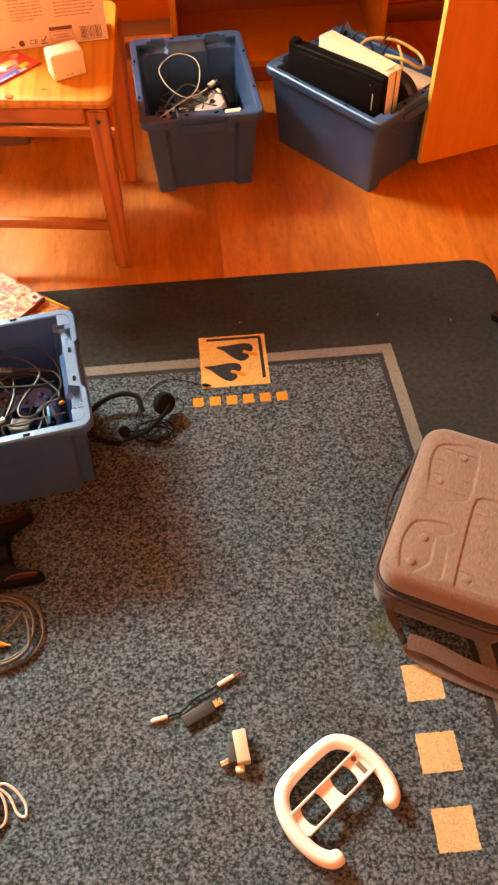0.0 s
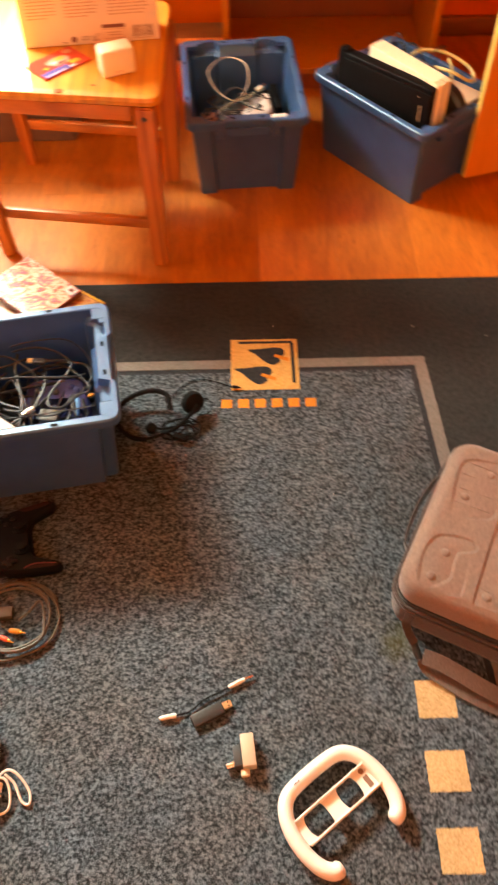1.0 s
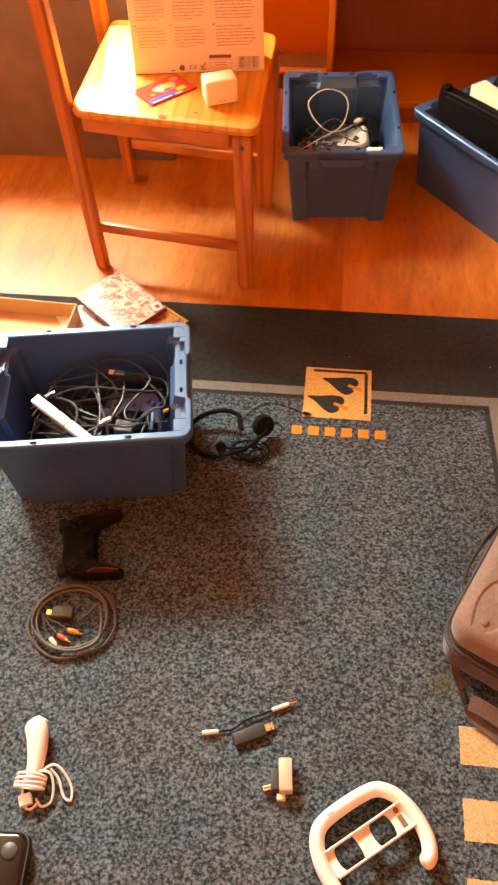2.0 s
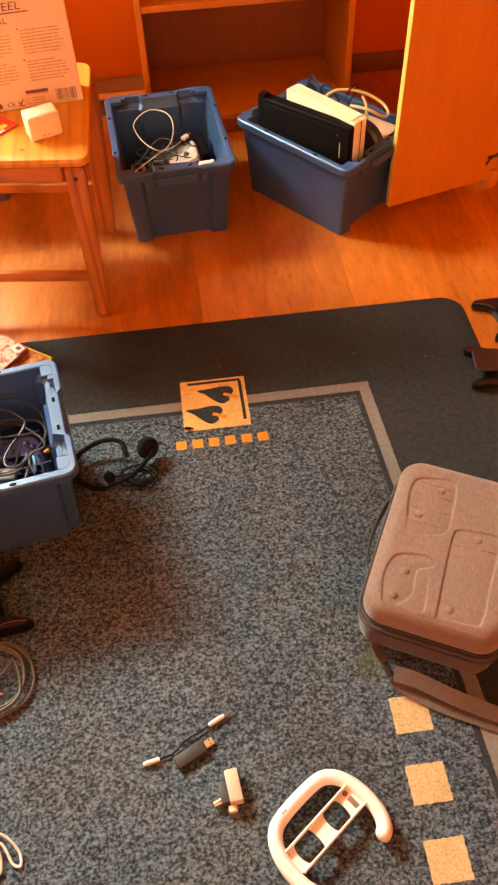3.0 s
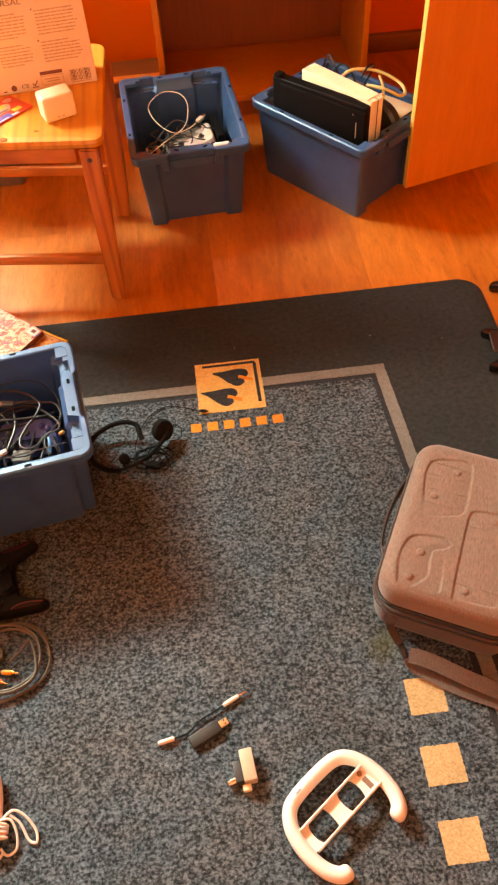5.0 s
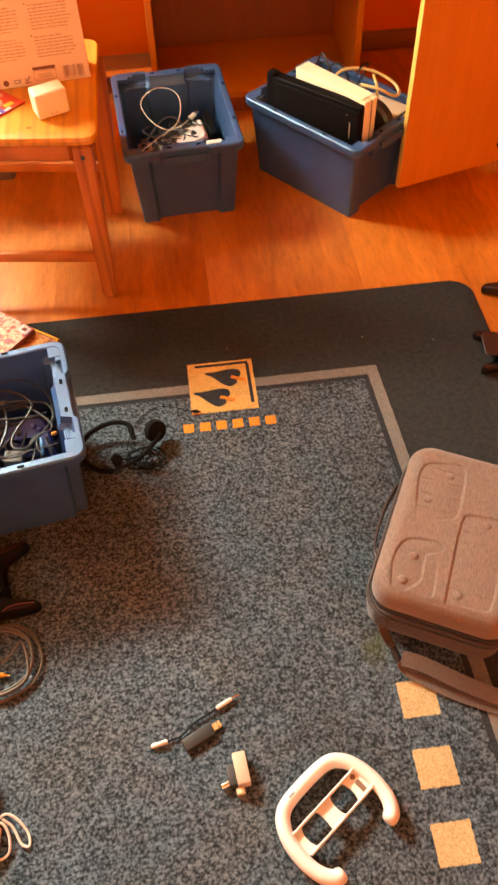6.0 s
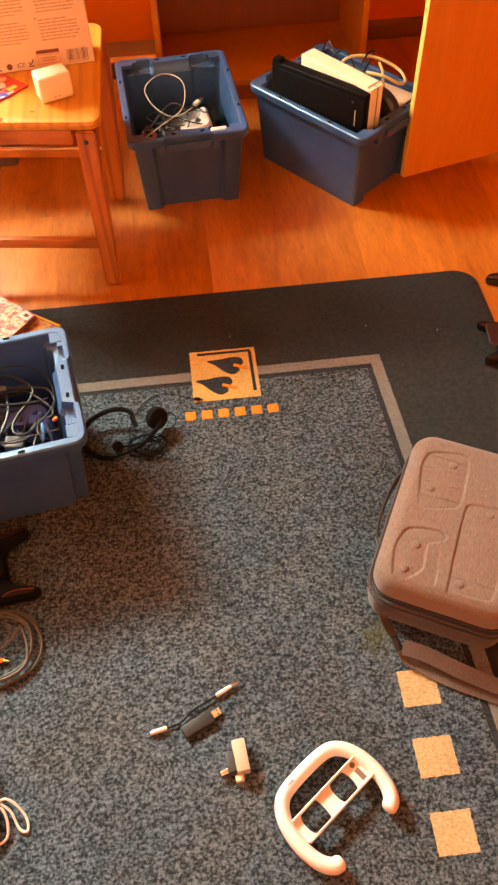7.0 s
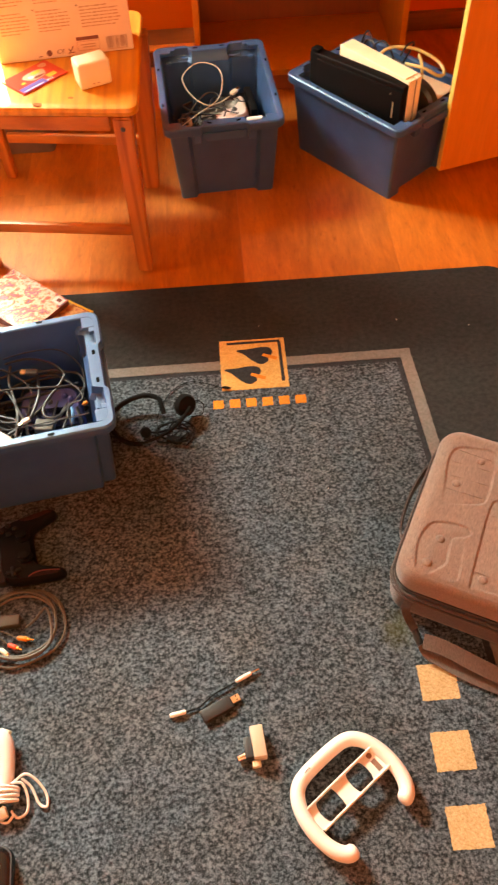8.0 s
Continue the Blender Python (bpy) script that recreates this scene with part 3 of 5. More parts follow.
for x, y, rx, ry in ((0.010, -0.178, 0.010, 0.006), (0.078, -0.150, 0.006, 0.004), (0.132, -0.060, 0.004, 0.007), (-0.09, 0.02, 0.005, 0.008), (0.150, 0.090, 0.003, 0.006)):
    bm = bmesh.new()
    pillow(bm, [(x + rx * math.cos(a), y + ry * math.sin(a)) for a in np.linspace(0, 2 * math.pi, 15)[:-1]], [(0, SZ - 0.003), (0, SZ + 0.0003)])
    part("knot", bm, M_KNOT, chair, "dark knot in the wood")


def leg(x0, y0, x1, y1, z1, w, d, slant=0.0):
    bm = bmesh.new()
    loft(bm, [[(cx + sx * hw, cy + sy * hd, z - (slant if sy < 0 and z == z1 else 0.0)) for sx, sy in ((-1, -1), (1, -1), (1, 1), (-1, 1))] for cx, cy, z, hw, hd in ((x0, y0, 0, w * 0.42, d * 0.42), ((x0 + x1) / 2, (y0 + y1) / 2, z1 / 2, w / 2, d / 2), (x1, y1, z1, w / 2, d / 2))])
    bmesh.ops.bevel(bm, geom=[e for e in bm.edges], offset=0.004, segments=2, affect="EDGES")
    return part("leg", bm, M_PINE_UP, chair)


leg(0.177, -0.163, 0.183, -0.168, SZ - 0.024, 0.041, 0.035)
leg(0.184, 0.176, 0.200, 0.182, SZ - 0.024, 0.048, 0.036)
leg(-0.205, -0.172, -0.236, -0.166, 0.95, 0.036, 0.036)  # the two western legs run on as back posts
leg(-0.214, 0.206, -0.240, 0.200, 0.95, 0.034, 0.034)
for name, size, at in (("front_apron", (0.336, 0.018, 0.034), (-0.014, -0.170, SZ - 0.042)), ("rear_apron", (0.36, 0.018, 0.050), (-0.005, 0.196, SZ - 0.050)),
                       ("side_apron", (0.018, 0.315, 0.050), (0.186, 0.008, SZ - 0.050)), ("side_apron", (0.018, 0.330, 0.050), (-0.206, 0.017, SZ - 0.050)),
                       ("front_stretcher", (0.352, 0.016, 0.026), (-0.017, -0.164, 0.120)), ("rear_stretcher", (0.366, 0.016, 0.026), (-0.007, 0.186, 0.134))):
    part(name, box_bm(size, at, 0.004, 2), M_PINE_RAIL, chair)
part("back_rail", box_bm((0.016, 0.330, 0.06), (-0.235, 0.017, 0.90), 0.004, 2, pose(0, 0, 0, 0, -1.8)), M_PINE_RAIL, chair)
bm = bmesh.new()
lathe(bm, [(0.0052, -0.001), (0.0050, 0.0012), (0.0036, 0.0024), (0.0004, 0.0027)], 14, pose(0.182, -0.1858, SZ - 0.048, 90, 0, 0))
part("bolt", bm, M_DGREY, chair, "grey metal bolt head")
# the old chair stands turned a little on its south-east leg, and its frame has racked out of square
racked = Matrix.Identity(4)
racked[1][0], racked[0][1] = -0.080, -0.045
racked = Matrix.Translation((0.177, -0.163, 0)) @ Matrix.Rotation(radians(-4.0), 4, "Z") @ racked @ Matrix.Translation((-0.177, 0.163, 0))
for ob in chair.children:
    ob.data.transform(ob.matrix_basis.inverted() @ racked @ ob.matrix_basis)

# ---- hard travel case ----
CASE_DX = -0.009
case = thing("travel_case", pose(0.0255, -0.533, ZT, 0, 0, -27.6) @ pose(CASE_DX, 0, 0), "taupe fabric hard-shell travel case lying on the rug", "travel case")
HX, HY = 0.119, 0.166
part("bottom_shell", pillow(bmesh.new(), [(x - 0.001, y) for x, y in rounded_rect(HX + 0.006, HY + 0.003, 0.044, 8)], [(0.021, 0.0), (0.014, 0.0025), (0.009, 0.008), (0.006, 0.020), (0.003, 0.046), (0.001, 0.070), (0.0, 0.080)]), M_CASE_SIDE, case, "lower shell with side shade in its darker taupe")
part("zip_band", pillow(bmesh.new(), rounded_rect(HX + 0.006, HY + 0.003, 0.044, 8), [(0.005, 0.0802), (0.005, 0.0896)]), M_ZIP, case, "black zip")
def shoulder(d):
    """Height of the lid at a distance inside its outline: a quarter-round, then flat."""
    return 0.123 + 0.026 * np.sqrt(1 - (1 - np.clip(d, 0, 0.027) / 0.027) ** 2)


lid = part("lid", pillow(bmesh.new(), rounded_rect(HX, HY, 0.042, 8), [(0.006, 0.0898), (0.002, 0.094), (0.0, 0.098), (0.0, 0.112)] + [(d, float(shoulder(d))) for d in (0.0, 0.0004, 0.0014, 0.003, 0.0052, 0.0078, 0.0105)] + [(0.0125, 0.1440), (0.016, 0.1430), (0.022, 0.1400)]), M_CASE, case, "heather taupe lid with pressed relief")

# ---- racing wheel ----
WHEEL_POSE = pose(-0.262, -0.940, ZT, 0, 0, 37) @ Matrix.Scale(0.965, 4)
wheel = thing("racing_wheel", WHEEL_POSE, "white plastic racing wheel shell for a game remote", "racing wheel")
half = [(0.050, -0.049), (0.066, -0.046), (0.078, -0.029), (0.0835, -0.004), (0.0835, 0.020), (0.079, 0.043), (0.070, 0.062), (0.056, 0.0755), (0.036, 0.081), (0.0, 0.0825)]
ctrl = [(x, y, 0.018) for x, y in half] + [(-x, y, 0.018) for x, y in half[-2::-1]]
line = spline(ctrl, 6)
n = len(line)
rad = []
for i in range(n):
    e = min(i, n - 1 - i)
    full = 0.0120 + 0.0014 * max(0.0, 1 - e / 16)
    rad.append(full * math.sqrt(max(0.02, 1 - (1 - min(1, e / 4)) ** 2)) if e < 4 else full)
part("rim", sweep(bmesh.new(), line, rad, 14, flat=1.15, up=(0, 0, 1)), M_WHITE, wheel)
for y in (0.041, 0.001):
    part("tray_bar", box_bm((0.147, 0.0036, 0.012), (0.0035, y, 0.0225), 0.001, 1), M_WHITE, wheel)
def tray_plate(x0, x1, hollow0, hollow1):
    """A thin plate between the bars; hollowed ends curve in towards its middle."""
    def edge(x, depth, ys):
        return [(x + depth * math.cos(math.pi * (y - 0.021) / 0.0365) ** 0.45, y) for y in ys]
    ys = [0.021 + 0.01824 * math.sin(math.pi / 2 * k / 7) for k in range(-7, 8)]
    line = edge(x1, -hollow1, ys) + edge(x0, hollow0, ys[::-1])
    return pillow(bmesh.new(), line, [(0.0004, 0.0165), (0, 0.017), (0, 0.019), (0.0004, 0.0195)])


for x0, x1, h0, h1, name in ((-0.072, -0.050, 0.0, 0.008, "tray_end"), (-0.020, 0.015, 0.003, 0.006, "tray_bridge"), (0.040, 0.076, 0.006, 0.0, "tray_end")):
    part(name, tray_plate(x0, x1, h0, h1), M_WHITE, wheel)
# recesses are flat brown pieces, their inner shade put into the colour
M_BROWNHOLE = mat("brown_recess", (0.20, 0.11, 0.07), 0.6)
part("recess", box_bm((0.009, 0.020, 0.001), (0.062, 0.016, 0.0198), 0.0004, 1), M_BROWNHOLE, wheel, "small brown piece painted as the shade in a recess")
bm = bmesh.new()
lathe(bm, [(0.0045, 0.0), (0.0045, 0.001)], 14, pose(0.062, 0.034, 0.0193))
part("recess", bm, M_BROWNHOLE, wheel, "small brown piece painted as the shade in a recess")
for k in range(4):
    part("maker_mark", box_bm((0.0016, 0.0034 if k % 2 else 0.0024, 0.0004), (-0.036 + 0.0030 * k, 0.0825, 0.0322)), M_DARKHOLE, wheel, "dark printed mark")


# ---- lid relief of the travel case ----
def at3(pts, z):
    return [(x, y, z) for x, y in pts]


LZ = 0.1485
EDGES = ([(-0.096, 0.036), (-0.102, 0.075), (-0.101, 0.100), (-0.091, 0.116), (-0.065, 0.125), (-0.037, 0.130), (-0.024, 0.121), (-0.020, 0.095), (-0.018, 0.026), (-0.027, 0.010), (-0.040, 0.004)],
         [(-0.097, -0.144), (-0.104, -0.110), (-0.104, -0.084), (-0.094, -0.057), (-0.070, -0.046), (-0.039, -0.042), (-0.026, -0.052), (-0.034, -0.064), (-0.051, -0.074), (-0.052, -0.098), (-0.050, -0.121), (-0.060, -0.138), (-0.071, -0.150)],
         [(-0.026, -0.128), (-0.026, -0.146), (-0.046, -0.153)],
         [(-0.006, -0.145), (-0.009, -0.070), (-0.010, 0.008), (-0.002, 0.028), (0.030, 0.034), (0.064, 0.036), (0.072, 0.020), (0.070, -0.060), (0.068, -0.130), (0.060, -0.144), (0.030, -0.147)])


def pressed_top(step=0.0016):
    """The lid's top as one height field: rounded shoulders and softly pressed-in outlines that fade inwards."""
    xs, ys = np.arange(-HX, HX + step, step), np.arange(-HY, HY + step, step)
    gx, gy = np.meshgrid(xs, ys)
    r = 0.042
    qx, qy = np.abs(gx) - (HX - r), np.abs(gy) - (HY - r)
    depth = r - (np.hypot(np.maximum(qx, 0), np.maximum(qy, 0)) + np.minimum(np.maximum(qx, qy), 0))
    z = shoulder(depth) + np.interp(depth, [0.0095, 0.018], [-0.0003, 0.0004])
    for pts in EDGES:
        line = np.array([(p.x - CASE_DX, p.y) for p in spline(at3(pts, 0), 6)])
        best = np.full(gx.shape, 9.0)
        side = np.zeros(gx.shape)
        for (ax, ay), (bx, by) in zip(line[:-1], line[1:]):
            dx, dy = bx - ax, by - ay
            t = np.clip(((gx - ax) * dx + (gy - ay) * dy) / (dx * dx + dy * dy), 0, 1)
            d = np.hypot(gx - ax - t * dx, gy - ay - t * dy)
            near = d < best
            best = np.where(near, d, best)
            side = np.where(near, (gx - ax) * dy - (gy - ay) * dx, side)
        inner = np.clip(np.where(side > 0, best, -best) / 0.0040 + 0.35, 0, 1)
        z = z - 0.0029 * inner * inner * (3 - 2 * inner) * np.exp(-best / 0.020) * np.interp(depth, [0.012, 0.022], [0, 1])
    ny, nx = gx.shape
    verts = np.stack([gx, gy, z], -1).reshape(-1, 3).tolist()
    ok = depth > 0.0092
    faces = [(a * nx + b, a * nx + b + 1, (a + 1) * nx + b + 1, (a + 1) * nx + b) for a in range(ny - 1) for b in range(nx - 1) if ok[a, b] and ok[a, b + 1] and ok[a + 1, b] and ok[a + 1, b + 1]]
    me = bpy.data.meshes.new("pressed_top")
    me.from_pydata(verts, [], faces)
    bm = bmesh.new()
    bm.from_mesh(me)
    bpy.data.meshes.remove(me)
    for v in [v for v in bm.verts if not v.link_faces]:
        bm.verts.remove(v)
    return bm


part("relief_top", pressed_top(), M_CASE, lid, "pressed relief of panels on the lid", angle=80)
for a, b in (((-0.090, 0.110), (-0.030, 0.108)), ((-0.095, 0.082), (-0.027, 0.084)), ((-0.091, 0.051), (-0.025, 0.053)), ((-0.092, 0.021), (-0.026, 0.023)), ((-0.004, -0.005), (0.066, 0.001)), ((-0.003, -0.120), (0.065, -0.119))):
    part("seam_line", tube([(a[0] - CASE_DX, a[1], LZ), (b[0] - CASE_DX, b[1], LZ)], 0.00058, 6), M_CASE, lid)
for x, y in ((-0.048, 0.099), (-0.076, 0.037), (-0.072, -0.082), (-0.080, -0.132), (0.033, 0.017), (0.012, -0.130)):
    bm = bmesh.new()
    lathe(bm, [(0.0084, -0.0012), (0.0074, 0.0003), (0.0056, 0.0014), (0.0031, 0.0020), (0.0004, 0.0022)], 16, pose(x - CASE_DX, y, LZ))
    part("rivet", bm, M_CASE, lid)
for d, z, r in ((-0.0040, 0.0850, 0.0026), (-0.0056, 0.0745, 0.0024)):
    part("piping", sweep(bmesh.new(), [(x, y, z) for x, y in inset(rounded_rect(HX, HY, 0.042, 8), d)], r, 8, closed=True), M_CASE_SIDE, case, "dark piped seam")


def ribbon(pts, width, thick=0.0016, tilt=0.0):
    """A flat strap along a line; tilt turns it about its length."""
    line = spline(pts, 8)
    rings = []
    for i, p in enumerate(line):
        t = (line[min(i + 1, len(line) - 1)] - line[max(i - 1, 0)]).normalized()
        side = t.cross(Vector((0, 0, 1))).normalized()
        up = side.cross(t)
        a = radians(tilt)
        s, u = side * math.cos(a) + up * math.sin(a), up * math.cos(a) - side * math.sin(a)
        rings.append([p + s * (sx * width / 2) + u * (sy * thick / 2) for sx, sy in ((-1, -1), (1, -1), (1, 1), (-1, 1))])
    bm = bmesh.new()
    loft(bm, rings)
    return bm


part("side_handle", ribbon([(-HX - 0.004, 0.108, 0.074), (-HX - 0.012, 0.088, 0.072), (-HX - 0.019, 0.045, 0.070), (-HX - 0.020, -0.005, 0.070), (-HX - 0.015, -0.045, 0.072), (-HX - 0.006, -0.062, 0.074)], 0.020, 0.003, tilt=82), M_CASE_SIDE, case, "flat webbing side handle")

strap = thing("shoulder_strap", pose(0, 0, ZT), "folded taupe webbing strap trailing from the case", "strap")
part("upper_run", ribbon([(-0.112, -0.700, 0.026), (-0.096, -0.707, 0.028), (-0.072, -0.720, 0.027), (-0.020, -0.755, 0.024), (0.040, -0.788, 0.018), (0.120, -0.826, 0.008), (0.20, -0.86, 0.004)], 0.026, tilt=-30), M_STRAP, strap)
part("lower_run", ribbon([(-0.112, -0.701, 0.022), (-0.102, -0.716, 0.010), (-0.080, -0.731, 0.006), (-0.040, -0.759, 0.005), (0.020, -0.791, 0.004), (0.085, -0.826, 0.003), (0.19, -0.885, 0.002)], 0.026, tilt=4), M_STRAP, strap)
part("loop", ribbon([(-0.131, -0.640, 0.060), (-0.136, -0.650, 0.045), (-0.130, -0.662, 0.030), (-0.122, -0.676, 0.022)], 0.015), M_CASE_SIDE, strap, "short dark webbing loop")
part("clip", box_bm((0.012, 0.034, 0.008), (-0.119, -0.684, 0.015), 0.003, 2, pose(0, 0, 0, 12, 0, 14)), M_BLACK, strap, "black plastic clip")
part("ring", sweep(bmesh.new(), [(-0.121 + 0.004 * math.cos(a), -0.684 + 0.009 * math.sin(a), 0.016 + 0.004 * math.sin(a)) for a in np.linspace(0, 2 * math.pi, 20)[:-1]], 0.0011, 6, closed=True), M_DGREY, strap, "dark metal ring")


# ---- text ----
def text_bm(body, size):
    """The outlines of a line of text as a flat mesh, from the built-in font."""
    curve = bpy.data.curves.new("lettering", "FONT")
    curve.body, curve.size, curve.resolution_u = body, size, 3
    ob = new("lettering", curve)
    me = bpy.data.meshes.new_from_object(ob.evaluated_get(bpy.context.evaluated_depsgraph_get()))
    bm = bmesh.new()
    bm.from_mesh(me)
    bpy.data.objects.remove(ob)
    bpy.data.curves.remove(curve)
    bpy.data.meshes.remove(me)
    return bm


# ---- things on the chair ----
def card(name, colour, rough=0.6):
    m = mat(name, colour, rough)
    n = Nodes(m)
    v = n.coord()
    n.colour(n.ramp(n.noise(v, 25, 4), (0.3, tuple(c * 0.93 for c in colour)), (0.7, colour))).bump(n.noise(v, 300, 3), 0.15, 0.0006)
    return m


M_CARD = card("pale_printed_card", (0.80, 0.64, 0.46))
M_INK = card("dark_red_brown_ink", (0.20, 0.06, 0.035))
M_INK2 = card("faded_brown_ink", (0.54, 0.34, 0.21))
M_RED = card("red_glossy_paper", (0.62, 0.05, 0.03), 0.3)
M_PAPERYEL = card("yellow_glossy_paper", (0.80, 0.50, 0.06), 0.3)
M_PAPERBLUE = card("blue_violet_glossy_paper", (0.10, 0.09, 0.34), 0.3)
M_PAPERWHITE = card("white_glossy_paper", (0.80, 0.76, 0.70), 0.3)
M_PAPERPINK = card("pink_glossy_paper", (0.66, 0.36, 0.26), 0.3)

BW, BH, BT = 0.292, 0.34, 0.07
carton = thing("carton", pose(-0.567, 0.549, SZ + ZF + 0.001, -12, 0, 6.5), "pale printed cardboard carton standing tilted on the chair seat", "carton")
part("body", box_bm((BW, BT, BH), (-BW / 2, BT / 2, BH / 2), 0.0015, 1), M_CARD, carton)


def print_bar(x0, x1, z0, z1, material, name="text_bar"):
    part(name, box_bm((x1 - x0, 0.0006, z1 - z0), (-(x0 + x1) / 2, -0.0001, (z0 + z1) / 2)), material, carton, smooth=False)


def print_text(body, size, right, z):
    bm = text_bm(body, size)
    for v in bm.verts:  # wide, slightly slanted capitals
        v.co.x = 1.22 * v.co.x + 0.12 * v.co.y
    w = max(v.co.x for v in bm.verts)
    part("lettering", bm, M_INK, carton, "dark brown printed lettering", pose(-right - w, -0.0008, z, 90, 0, 0), smooth=False)
    return w


w = print_text("RACING WHEEL", 0.022, 0.092, 0.195)
print_bar(0.078, 0.092 + w, 0.1890, 0.1912, M_INK)
print_text("UNIVERSAL", 0.016, 0.126, 0.171)
rng = random.Random(4)
for col, (x0, x1) in enumerate(((0.018, 0.108), (0.124, 0.200), (0.212, 0.280))):
    for z_top, rows in ((0.156, 8), (0.095, 7)):
        print_bar(x1 - 0.001, x1 + 0.002, z_top + 0.001, z_top + 0.004, M_INK)
        for k in range(rows):
            # one line of words too small to read
            z = z_top - 0.0064 * k
            bm, x = bmesh.new(), x1 - 0.004
            stop = x0 + rng.uniform(0, 0.025 if k in (0, rows - 1) else 0.006)
            while x > stop + 0.003:
                n = min(rng.uniform(0.004, 0.014), x - stop)
                h = rng.uniform(0.0020, 0.0028)
                box(bm, (n, 0.0006, h), (-(x - n / 2), -0.0001, z - h / 2))
                x -= n + 0.0016
            part("text_bar", bm, M_INK2, carton, smooth=False)
for k in range(15):
    x = 0.013 + k * 0.0031
    print_bar(x, x + rng.choice((0.0009, 0.0014, 0.002)), 0.008, 0.031, M_INK)
print_bar(0.013, 0.058, 0.0045, 0.0065, M_INK2)
print_bar(0.073, 0.122, 0.029, 0.036, M_INK)
for x0, x1, z0, z1 in ((0.073, 0.122, 0.008, 0.009), (0.073, 0.122, 0.026, 0.027), (0.073, 0.074, 0.009, 0.026), (0.121, 0.122, 0.009, 0.026), (0.082, 0.114, 0.019, 0.021), (0.082, 0.110, 0.014, 0.016)):
    print_bar(x0, x1, z0, z1, M_INK2)
for x0, x1, z0, z1 in ((0.130, 0.144, 0.006, 0.008), (0.200, 0.208, 0.005, 0.007)):
    print_bar(x0, x1, z0, z1, M_INK)

print_text("CE", 0.012, 0.150, 0.008)
bm = bmesh.new()
box(bm, (0.0022, 0.0006, 0.007), (-0.1400, -0.0001, 0.0124), 0, 1, pose(0, 0, 0, 0, -35, 0))
box(bm, (0.0022, 0.0006, 0.013), (-0.1345, -0.0001, 0.0148), 0, 1, pose(0, 0, 0, 0, 35, 0))
bm2 = bmesh.new()
lathe(bm2, [(0.0062, 0.0), (0.0062, 0.0006)], 18, pose(-0.184, -0.0002, 0.0110, 90, 0, 0))
part("check_mark", bm, M_INK, carton, "dark printed tick")
part("round_mark", bm2, M_INK, carton, "dark printed round mark")
cube = thing("power_adapter_cube", pose(-0.650, 0.420, SZ + ZF, 0, 0, 22), "small cream plastic cube with rounded edges on the seat", "adapter cube")
part("body", box_bm((0.070, 0.046, 0.054), (0, 0, 0.0272), 0.006, 3), M_WARMWHITE, cube)
for x in (-0.006, 0.004):
    part("mark", box_bm((0.005, 0.0008, 0.002), (x, -0.0228, 0.010)), M_INK2, cube, "tiny printed mark")

leaflet = thing("leaflet", pose(-0.778, 0.452, SZ + ZF + 0.0005, 0, 0, 44), "glossy red leaflet with a colourful cover on the seat", "leaflet")
part("sheet", box_bm((0.118, 0.078, 0.003), (0, 0, 0.0016), 0.0005, 1), M_RED, leaflet)


def blot(cx, cy, rx, ry, wave, material, name, label, z=0.0034, a0=0.0):
    bm = bmesh.new()
    pillow(bm, [(cx + rx * math.cos(a) * (1 + wave * math.sin(3 * a + a0)), cy + ry * math.sin(a) * (1 + wave * math.cos(2 * a + a0))) for a in np.linspace(0, 2 * math.pi, 24)[:-1]], [(0, 0.0028), (0, z)])
    part(name, bm, material, leaflet, label)


part("colour_band", box_bm((0.064, 0.020, 0.0006), (-0.024, -0.028, 0.0034), 0, 1), M_PAPERBLUE, leaflet, "blue-violet band")
part("white_band", box_bm((0.050, 0.003, 0.0006), (-0.028, -0.034, 0.0038), 0, 1), M_PAPERWHITE, leaflet, "white printed bar")
blot(0.004, 0.004, 0.027, 0.019, 0.14, M_PAPERPINK, "colour_patch", "pale pink printed patch")
blot(0.012, 0.011, 0.012, 0.007, 0.2, M_PAPERYEL, "colour_patch", "yellow printed patch", 0.0038)
blot(-0.008, 0.002, 0.007, 0.005, 0.15, M_PAPERWHITE, "colour_patch", "white printed patch", 0.0038, 1.0)
blot(0.006, -0.006, 0.013, 0.004, 0.2, M_INK, "colour_patch", "dark printed patch", 0.0038, 2.0)
blot(0.040, 0.024, 0.010, 0.009, 0.1, M_PAPERPINK, "colour_patch", "pink round printed patch")
blot(-0.034, -0.006, 0.005, 0.004, 0.1, M_PAPERYEL, "colour_patch", "yellow printed patch", 0.0042)
part("colour_patch", box_bm((0.022, 0.013, 0.0006), (0.030, -0.020, 0.0035), 0, 1), M_PAPERYEL, leaflet, "yellow printed patch")
for k in range(3):
    part("text_bar", box_bm((0.004, 0.007, 0.0006), (0.010 + 0.006 * k, -0.033, 0.0035), 0, 1), M_PAPERWHITE, leaflet, "white printed bar")


# ---- game boxes behind the crate ----
def busy_print(name, shift, stops):
    """A crowded glossy cover picture: blotches of several colours at two scales."""
    m = mat(name, stops[0][1], 0.28)
    n = Nodes(m)
    v = n.coord()
    c = n.ramp(n.noise(v, 30 + shift, 4.0, 0.62, 0.15), *stops)
    n.colour(n.mix(c, n.ramp(n.noise(v, 75, 3, 0.6, 0.3), (0.38, (0.34, 0.14, 0.14)), (0.50, (1, 1, 1))), 0.28, "MULTIPLY"))
    return m


